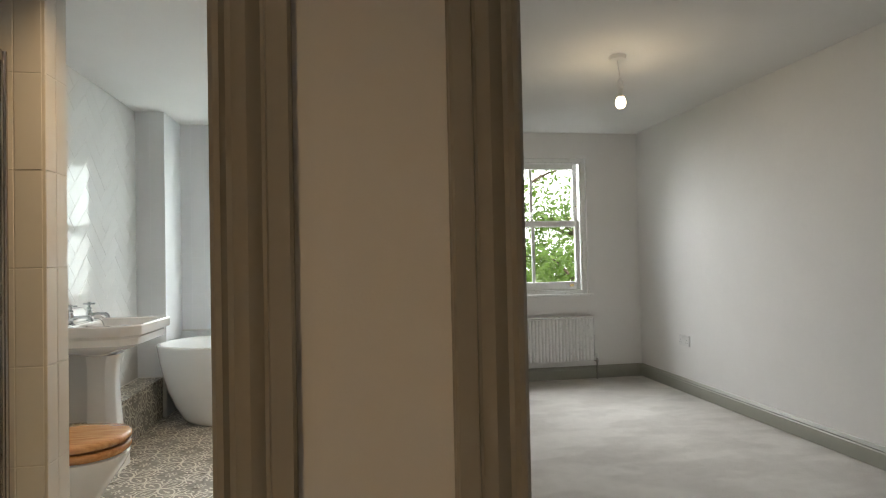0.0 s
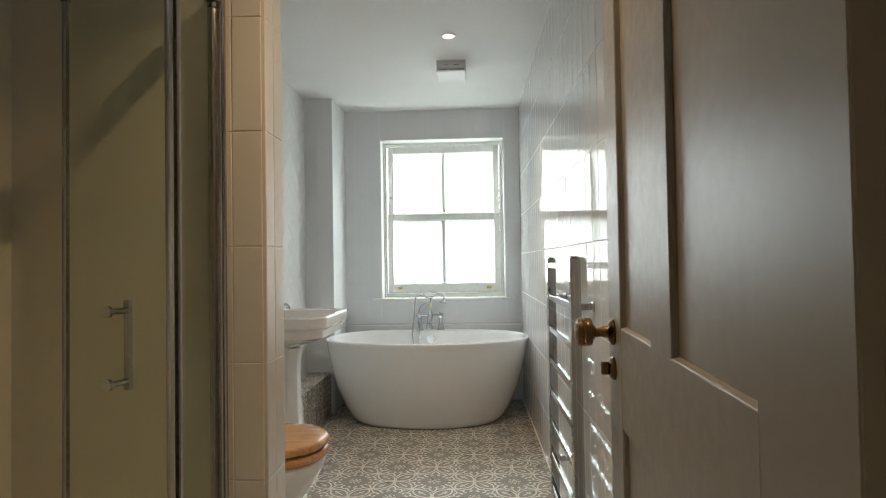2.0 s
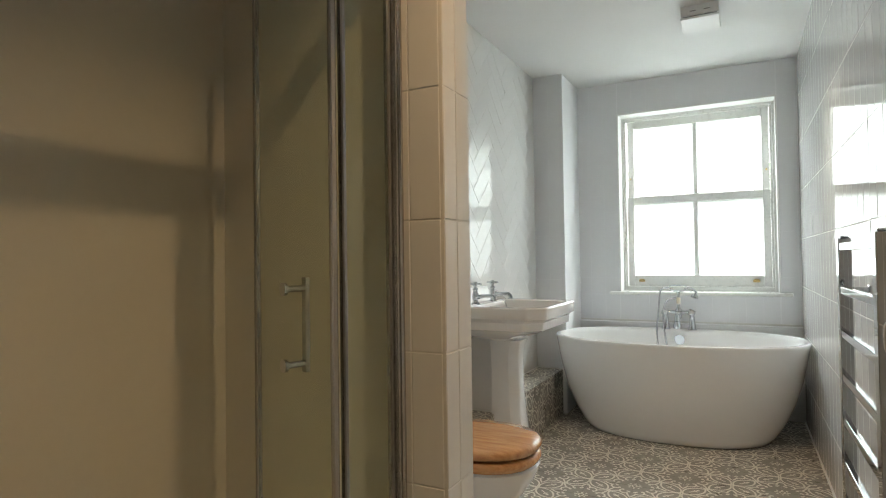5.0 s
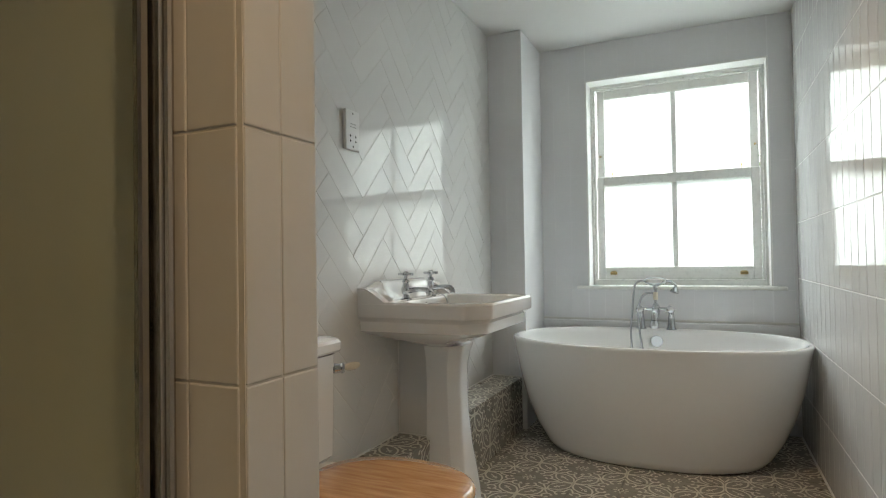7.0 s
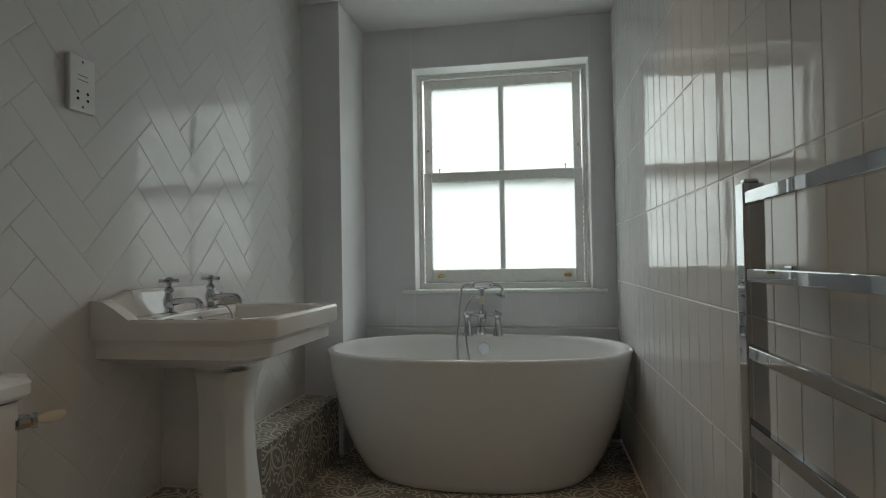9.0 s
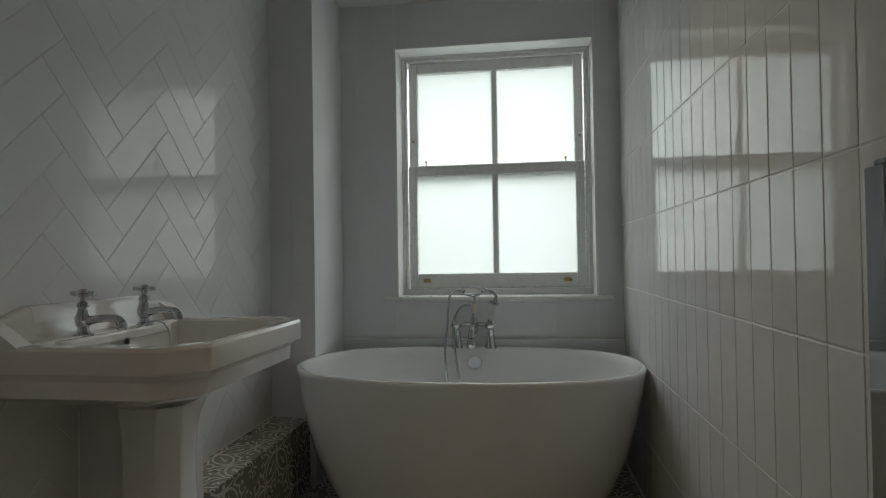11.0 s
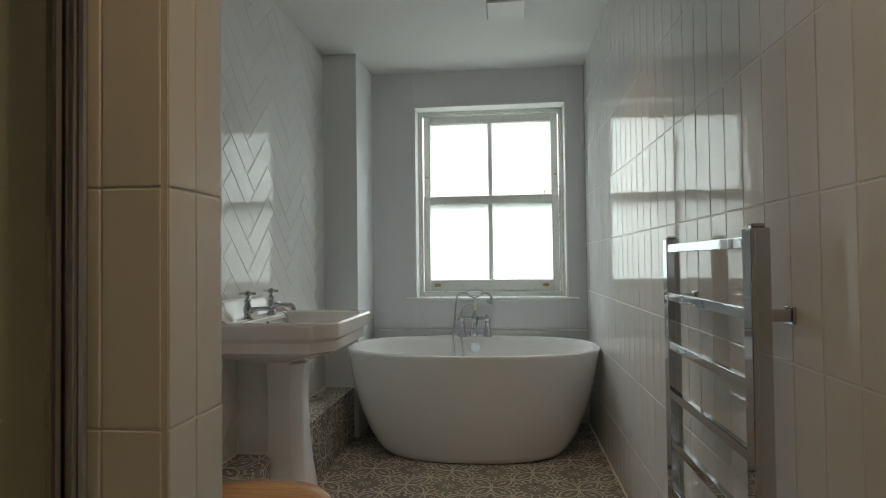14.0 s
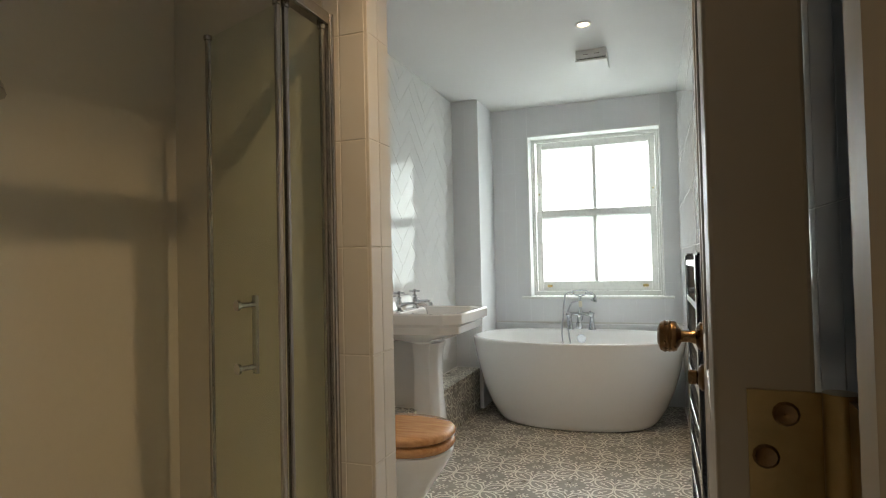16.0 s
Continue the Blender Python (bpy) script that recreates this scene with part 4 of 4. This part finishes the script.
def extractor_fan():
    t = thing("extractor_fan", "white square ceiling extractor fan", "fan", at=(-0.480, -1.055, H))
    part("housing", bm_box(-0.088, -0.098, -0.052, 0.088, 0.098, 0.0, bevel=0.004), plastic, t)
    # black slab fills the gap, its shade put into the colour
    part("gap", bm_box(-0.080, -0.090, -0.0585, 0.080, 0.090, -0.0515), hole_shade_rubber, t, "black slab painted as shade in the gap above the cover")
    bm = loft(bmesh.new(), [[(sx * a, sy * b, z) for sx, sy in ((-1, -1), (1, -1), (1, 1), (-1, 1))] for a, b, z in ((0.088, 0.099, -0.058), (0.092, 0.104, -0.061), (0.088, 0.099, -0.070))])
    part("cover", bm, plastic, t, "curved white cover plate")
    for sx in (-0.045, 0.02):
        part("bar_mark", bm_box(sx, -0.0988, -0.032, sx + 0.028, -0.0975, -0.027), steel, t)


extractor_fan()

# ---- wall sockets ----


def shaver_socket():
    t = thing("shaver_socket", "white upright shaver socket plate on the tiles", "socket", at=(XL, -1.912, 1.462))
    part("back_box", bm_box(0.0, -0.041, -0.071, 0.006, 0.041, 0.071), plastic, t)
    plate = part("plate", bm_box(0.006, -0.0435, -0.0735, 0.016, 0.0435, 0.0735, bevel=0.004), plastic, t)
    for y in (-0.017, 0.017):
        for z in (-0.022, -0.040):
            part("pin_hole", lathe(bmesh.new(), [(0, 0), (0.0042, 0), (0.0042, 0.0006), (0, 0.0006)], pose(0.0161, y, z, 0, 90), 10), hole_shade_rubber, plate)
    for z in (0.060, -0.060):
        part("fixing_screw", lathe(bmesh.new(), [(0, 0), (0.0038, 0), (0.003, 0.001), (0, 0.001)], pose(0.0161, 0, z, 0, 90), 10), steel, plate)
    for z in (0.022, 0.010):
        part("print_bar", bm_box(0.0158, -0.018, z, 0.0163, 0.018, z + 0.0015), steel, plate)


shaver_socket()


def double_socket():
    t = thing("double_socket", "white double wall socket above the skirting", "socket", at=(2.76, -0.644, 0.43))
    plate = part("plate", bm_box(-0.012, -0.0735, -0.0435, 0, 0.0735, 0.0435, bevel=0.003), plastic, t)
    for s in (-1, 1):
        part("switch", bm_box(-0.015, s * 0.022 - 0.007, 0.012, -0.0115, s * 0.022 + 0.007, 0.034, bevel=0.001), plastic, plate)
        part("pin_slot", bm_box(-0.0126, s * 0.044 - 0.002, 0.004, -0.0118, s * 0.044 + 0.002, 0.013), hole_shade_rubber, plate)
        for k in (-1, 1):
            part("pin_slot", bm_box(-0.0126, s * 0.044 + k * 0.011 - 0.003, -0.016, -0.0118, s * 0.044 + k * 0.011 + 0.003, -0.012), hole_shade_rubber, plate)


double_socket()

# ---- bedroom ----


def pendant():
    t = thing("pendant_lamp", "white ceiling pendant with a bare lit bulb", "pendant lamp", at=(1.59, -1.93, H))
    part("ceiling_rose", lathe(bmesh.new(), [(0.0, 0), (0.050, 0), (0.050, -0.012), (0.043, -0.022), (0.012, -0.026), (0.0, -0.026)], None, 28), plastic, t, "", 40)
    part("flex", tube(bmesh.new(), smooth_path([(0, 0, -0.024), (0.006, 0, -0.07), (0.012, 0.0, -0.11), (0.014, 0, -0.146)], 5), 0.0032, 8), plastic, t, "", 60)
    holder = part("lampholder", lathe(bmesh.new(), [(0.0, -0.195), (0.012, -0.196), (0.016, -0.206), (0.016, -0.228), (0.0195, -0.230), (0.0195, -0.245), (0.017, -0.247), (0.017, -0.272), (0.0, -0.273)], pose(0.014, 0, 0.055), 20), plastic, t, "", 40)
    part("bulb_cap", lathe(bmesh.new(), [(0.0, -0.27), (0.0135, -0.27), (0.016, -0.285), (0.022, -0.300), (0.0, -0.301)], pose(0.014, 0, 0.055), 20), plastic, t, "", 40)
    bulb = part("bulb", lathe(bmesh.new(), [(0.0, -0.299), (0.0215, -0.299), (0.029, -0.318), (0.031, -0.335), (0.027, -0.352), (0.016, -0.364), (0.0, -0.367)], pose(0.014, 0, 0.055), 24), bulb_glow, t, "glowing warm bulb", 60)
    bulb.visible_shadow = False


pendant()


def radiator():
    x0, x1, z0, z1, y = 1.22, 2.245, 0.172, 0.588, 0.10
    t = thing("radiator", "white convector radiator below the bedroom window", "radiator", at=((x0 + x1) / 2, y, 0))
    hw = (x1 - x0) / 2
    part("back_panel", bm_box(-hw, -0.060, z0, hw, -0.035, z1, bevel=0.004), enamel, t)
    bm = bmesh.new()
    n = 30
    pitch = (2 * hw - 0.05) / n
    outline = [(-hw + 0.006, -0.070), (-hw + 0.006, -0.088)]
    for k in range(n):
        u = -hw + 0.025 + k * pitch
        outline += [(u, -0.088), (u + pitch * 0.18, -0.096), (u + pitch * 0.62, -0.096), (u + pitch * 0.8, -0.088)]
    outline += [(hw - 0.006, -0.088), (hw - 0.006, -0.070)]
    prism(bm, [(u, d, z0 + 0.012) for u, d in outline], (0, 0, 1), z1 - z0 - 0.028)
    part("front_panel", bm, enamel, t, "ribbed white front panel", 20)
    part("top_grille", bm_box(-hw, -0.098, z1 - 0.014, hw, -0.036, z1 + 0.002, bevel=0.004), enamel, t)
    for s in (-1, 1):
        part("side_cover", bm_box(s * hw - 0.004, -0.098, z0 + 0.01, s * hw + 0.004, -0.036, z1 - 0.015, bevel=0.002), enamel, t)
        part("bracket", bm_box(s * (hw - 0.15) - 0.015, -0.036, z0 + 0.05, s * (hw - 0.15) + 0.015, 0, z1 - 0.05), enamel, t)
    bm = lathe(bmesh.new(), [(0, 0.0), (0.010, 0.0), (0.013, 0.02), (0.010, 0.04), (0.0, 0.041)], pose(hw + 0.028, -0.068, 0.155), 14)
    tube(bm, [(hw, -0.068, 0.18), (hw + 0.03, -0.068, 0.18)], 0.009, 10)
    tube(bm, [(hw + 0.028, -0.068, 0.16), (hw + 0.028, -0.068, 0.0)], 0.0075, 10)
    v = part("valve", bm, steel, t, "chrome radiator valve and pipe", 40)
    part("valve_cap", lathe(bmesh.new(), [(0, 0.0), (0.013, 0.0), (0.015, 0.01), (0.014, 0.045), (0.010, 0.052), (0, 0.053)], pose(hw + 0.028, -0.068, 0.195), 16), plastic, v, "white valve cap", 40)


radiator()

# ---- outside the bedroom window ----
leaf_mat = surface("fresh_green_leaves", (0.13, 0.22, 0.05), 0.5, var=0.35, big=1.3, fine=9.0)
leaf_nodes = leaf_mat.node_tree
leaf_through, leaf_mix = leaf_nodes.nodes.new("ShaderNodeBsdfTranslucent"), leaf_nodes.nodes.new("ShaderNodeMixShader")
leaf_through.inputs["Color"].default_value = (0.30, 0.46, 0.08, 1)
leaf_mix.inputs[0].default_value = 0.45
leaf_nodes.links.new(leaf_nodes.nodes["Principled BSDF"].outputs[0], leaf_mix.inputs[1])
leaf_nodes.links.new(leaf_through.outputs[0], leaf_mix.inputs[2])
leaf_nodes.links.new(leaf_mix.outputs[0], leaf_nodes.nodes["Material Output"].inputs["Surface"])
bark = surface("grey_brown_bark", (0.12, 0.09, 0.06), 0.9, var=0.3)
lawn = surface("mown_lawn", (0.05, 0.09, 0.02), 0.9, var=0.3, big=0.5, fine=30)
fence_wood = surface("weathered_fence_boards", (0.20, 0.16, 0.11), 0.85, var=0.25)
bm = bmesh.new()
bmesh.ops.create_grid(bm, x_segments=2, y_segments=2, size=400.0, matrix=Matrix.Translation((0, 0, -2.9)))
structure("ground", bm, lawn, "green lawn below the windows, reaching the horizon", "ground")


bm = bm_box(-90, 80.0, -2.9, 110, 80.5, 60)
structure("backdrop", bm, glow("overcast_sky_glow", (0.93, 0.97, 1.0), 2.2), "bright white overcast sky beyond the garden", "sky")


def tree(x, y, height, spread, seed, leaves):
    rng = random.Random(seed)
    t = thing("tree", "leafy green garden tree behind the house", "tree", "garden trees", at=(x, y, -2.9))
    bm = tube(bmesh.new(), smooth_path([(0, 0, 0), (0.08, 0.02, height * 0.3), (-0.05, 0.05, height * 0.6), (0.05, 0, height * 0.95)], 5), lambda k: 0.16 * (1 - k) + 0.02, 10)
    limbs = []
    for k in range(12):
        a, h = rng.uniform(0, 6.28), height * rng.uniform(0.25, 0.85)
        tip = Vector((spread * rng.uniform(0.6, 1) * math.cos(a), spread * rng.uniform(0.6, 1) * math.sin(a), h + rng.uniform(0.3, 1.2)))
        pts = smooth_path([(0, 0, h), tip * 0.5 + Vector((0, 0, h * 0.5 + 0.15)), tip], 4)
        tube(bm, pts, lambda q: 0.05 * (1 - q) + 0.008, 6)
        limbs += pts[3:]
    part("trunk", bm, bark, t, "", 50)
    verts, faces = [], []
    for k in range(leaves):
        c = Vector(rng.choice(limbs)) + Vector((rng.gauss(0, 0.38), rng.gauss(0, 0.38), rng.gauss(0, 0.34)))
        u = Vector((rng.uniform(-1, 1), rng.uniform(-1, 1), rng.uniform(-1, 1))).normalized()
        w = u.orthogonal().normalized()
        s = rng.uniform(0.05, 0.10)
        i = len(verts)
        verts += [c - u * s, c + w * s * 0.45, c + u * s, c - w * s * 0.45 + u.cross(w) * s * 0.2]
        faces.append((i, i + 1, i + 2, i + 3))
    data = bpy.data.meshes.new("crown")
    data.from_pydata([tuple(v) for v in verts], [], faces)
    data.materials.append(leaf_mat)
    crown = new("crown", data)
    crown.parent = t


for k, (x, y, hh, sp) in enumerate(((3.2, 6.5, 6.2, 1.7), (5.4, 8.0, 7.0, 2.0), (1.2, 9.0, 6.5, 2.0), (4.4, 5.0, 4.2, 1.3))):
    tree(x, y, hh, sp, 11 + k, 5200)


def garden_fence():
    t = thing("garden_fence", "weathered close boarded garden fence", "fence", at=(0, 11.0, -2.9))
    board = mesh_of("fence_board", bm_box(-0.07, -0.01, 0, 0.07, 0.01, 1.9, bevel=0.004), fence_wood)
    for k in range(60):
        piece("fence_board", board, t, pose(-1.0 + 0.15 * k, 0.012 * (k % 2), 0))
    for z in (0.4, 1.5):
        part("fence_rail", bm_box(-1.1, 0.022, z, 8.0, 0.062, z + 0.08), fence_wood, t)


garden_fence()

# ---- boxed pipes with patterned tiles along the left wall ----


def pipe_boxing(name, y0, y1, x1, z1):
    t = structure(name, bm_box(XL - 0.006, y0, 0, x1 - 0.008, y1, z1 - 0.008), subfloor, "low boxing clad with patterned grey tiles", "boxing")
    n = max(1, round((y1 - y0) / 0.2))
    step = (y1 - y0) / n
    for k in range(n):
        a, b = y0 + k * step + 0.001, y0 + (k + 1) * step - 0.001
        part("tile", bm_box(XL, a, z1 - 0.008, x1, b, z1, bevel=0.001, segments=1), floor_tile_mat, t)
        for za, zb in ((0.001, 0.195), (0.197, z1 - 0.0085)):
            part("tile", bm_box(x1 - 0.008, a, za, x1, b, zb, bevel=0.001, segments=1), riser_tile_mat, t)
    return t


pipe_boxing("boxing_1", -1.245, -0.422, -1.420, 0.300)
pipe_boxing("boxing_2", -2.10, -1.572, -1.440, 0.275)
structure("wall_duct", bm_box(XL - 0.006, -1.570, 0, -1.448, -1.247, 0.654, bevel=0.003), tile_white, "white boxed duct behind the pedestal", "duct")

# white sealant beads where the boxing meets wall, chase and duct
for k, a in enumerate(((XL, -1.245, 0.300, XL + 0.006, -0.422, 0.306), (XL + 0.006, -0.428, 0.300, -1.42, -0.4222, 0.306), (XL, -2.10, 0.275, XL + 0.006, -1.578, 0.281), (XL, -1.578, 0.275, -1.446, -1.5715, 0.281), (XL, -1.577, 0.281, XL + 0.005, -1.5715, 0.654), (-1.426, -0.428, 0.0, -1.3935, -0.4225, 0.30), (XR - 0.008, -3.3, 0.0, XR, -0.04, 0.008))):
    structure(f"trim_{k + 20}", bm_box(*a, bevel=0.0015, segments=1), white_trim, "white sealant bead", "sealant")

# ---- tiles ----
rng = random.Random(5)


def flat_tile(name, w, h, d, material, bevel=0.0022):
    """A tile whose face lies in local x and y, its back at z = 0."""
    bevel = min(bevel, d * 0.4)
    return mesh_of(name, bm_box(-w / 2, -h / 2, 0, w / 2, h / 2, d, bevel=bevel, segments=2), material)


def tilt():
    return pose(0, 0, 0, rng.gauss(0, 0.10), rng.gauss(0, 0.10), 0)


def tile_grid(parent, m, us, vs, material, d=0.008, name="tile", skip=None, limit=None, gap=0.002):
    """Tiles between the grid lines us and vs of the plane m; those past the limit are joined into one."""
    kept, rest = {}, bmesh.new()
    for u0, u1 in zip(us, us[1:]):
        for v0, v1 in zip(vs, vs[1:]):
            if skip and skip((u0 + u1) / 2, (v0 + v1) / 2):
                continue
            w, h = u1 - u0 - gap, v1 - v0 - gap
            if w < 0.008 or h < 0.008:
                continue
            at = m @ pose((u0 + u1) / 2, (v0 + v1) / 2, 0) @ tilt()
            if limit and limit((u0 + u1) / 2):
                bmesh.ops.transform(rest, verts=bmesh.ops.create_cube(rest, size=1.0)["verts"], matrix=at @ pose(0, 0, d / 2) @ Matrix.Diagonal((w, h, d, 1)))
                continue
            key = (round(w, 4), round(h, 4))
            if key not in kept:
                kept[key] = flat_tile(name, w, h, d, material)
            piece(name, kept[key], parent, at)
    if rest.verts:
        tagged(part(name + "_field", rest, material, parent), kind="stuff")
    else:
        rest.free()


def lines(start, stop, step, anchor):
    """Grid lines of that step through the anchor, cut at start and stop."""
    first = math.ceil((start - anchor) / step + 1e-6)
    out = [start]
    k = first
    while anchor + k * step < stop - 1e-6:
        out.append(anchor + k * step)
        k += 1
    return out + [stop]


# right wall: upright tiles in straight rows; local x runs along -y, so that the faces look into the room
to_east = Matrix(((0, 0, -1, XR + 0.008), (-1, 0, 0, 0), (0, 1, 0, 0), (0, 0, 0, 1)))
tile_grid(wall_east, to_east, lines(0.0, 4.19, 0.102, 2.42), lines(0.002, H - 0.002, 0.30, 1.157), tile_white, limit=lambda u: u > 3.55)

# window wall and chase
to_north = Matrix(((1, 0, 0, 0), (0, 0, -1, -0.0005), (0, 1, 0, 0), (0, 0, 0, 1)))
north = bpy.data.objects["wall_north"]
pale = surface("white_satin_wall_tile", (0.75, 0.755, 0.765), 0.45, var=0.012, per_piece=0.004)
xs = sorted(lines(-1.392, XR, 0.1012, -0.6) + [-1.10, -0.10])
zs = sorted(lines(0.612, H - 0.002, 0.30, 0.612) + [0.79, 2.095])
tile_grid(north, to_north, xs, zs, pale, d=0.0012, skip=lambda u, v: -1.10 < u < -0.10 and 0.79 < v < 2.095, gap=0.0006)
to_chase = Matrix(((1, 0, 0, 0), (0, 0, -1, -0.42), (0, 1, 0, 0), (0, 0, 0, 1)))
tile_grid(chase, to_chase, [XL, -1.496, -1.392], lines(0.302, H - 0.002, 0.30, 0.612), pale, d=0.0012, gap=0.0006)

# stub wall: end face and the faces beside it
to_end = Matrix(((0, 0, 1, PX), (1, 0, 0, 0), (0, 1, 0, 0), (0, 0, 0, 1)))
pier_rows = lines(0.002, H - 0.002, 0.302, 1.147)
tile_grid(pier, to_end, [PY0 - 0.006, -3.100, PY1 + 0.006], pier_rows, tile_white, d=0.008)
to_front = Matrix(((1, 0, 0, 0), (0, 0, -1, PY0), (0, 1, 0, 0), (0, 0, 0, 1)))
tile_grid(pier, to_front, [-1.053, -1.0, PX - 0.001], pier_rows, tile_white, d=0.008)
to_back = Matrix(((-1, 0, 0, 0), (0, 0, 1, PY1), (0, 1, 0, 0), (0, 0, 0, 1)))
tile_grid(pier, to_back, lines(-PX + 0.001, -XL, 0.102, -PX + 0.001), pier_rows, tile_white, d=0.008)

# left wall: herringbone of 100 x 300 tiles at 45 degrees
to_west = Matrix(((0, 0, 1, XL - 0.008), (1, 0, 0, 0), (0, 1, 0, 0), (0, 0, 0, 1)))


def clipped(poly, y0, y1, z0, z1):
    for axis, limit, sign in ((0, y0, 1), (0, y1, -1), (1, z0, 1), (1, z1, -1)):
        out = []
        for p, q in zip(poly, poly[1:] + poly[:1]):
            a, b = sign * (p[axis] - limit), sign * (q[axis] - limit)
            if a >= 0:
                out.append(p)
            if a * b < 0:
                k = a / (a - b)
                out.append((p[0] + k * (q[0] - p[0]), p[1] + k * (q[1] - p[1])))
        poly = out
        if len(poly) < 3:
            return []
    return poly


def herringbone(parent, w, base, y0, y1, z0, z1):
    whole = flat_tile("tile", 3 * w - 0.0018, w - 0.0018, 0.008, tile_white)
    c = math.sqrt(0.5)
    for i in range(-45, 46):
        for j in range(-12, 13):
            for upright in (False, True):
                ox, oy = i + 6 * j, i
                a0, b0, a1, b1 = (ox + 3, oy - 2, ox + 4, oy + 1) if upright else (ox, oy, ox + 3, oy + 1)
                corners = [(base[0] + w * c * (a - b), base[1] + w * c * (a + b)) for a, b in ((a0, b0), (a1, b0), (a1, b1), (a0, b1))]
                mid = [sum(p[k] for p in corners) / 4 for k in (0, 1)]
                if not (y0 - 0.25 < mid[0] < y1 + 0.25 and z0 - 0.25 < mid[1] < z1 + 0.25):
                    continue
                inner = [(mid[0] + (p[0] - mid[0]) * 0.995, mid[1] + (p[1] - mid[1]) * 0.985) for p in corners]
                cut = clipped(inner, y0, y1, z0, z1)
                if not cut:
                    continue
                if len(cut) == 4 and cut == inner:
                    piece("tile", whole, parent, to_west @ pose(mid[0], mid[1], 0, 0, 0, 135 if upright else 45) @ tilt())
                    continue
                bm = prism(bmesh.new(), [(p[0], p[1], 0) for p in cut], (0, 0, 1), 0.008)
                piece("tile", mesh_of("tile", bm, tile_white), parent, to_west)


herringbone(wall_west, 0.1012, (-1.828, 1.079), PY1 + 0.009, -0.421, 0.0, H - 0.001)

# bathroom floor
floor_ob = bpy.data.objects["floor"]
gx = lines(XL, XR - 0.001, 0.2, -0.18)
gy = lines(YD1 + 0.002, -0.037, 0.2, -0.13)
tile_grid(floor_ob, pose(0, 0, -0.006), gx, gy, floor_tile_mat, d=0.006, gap=0.0014)
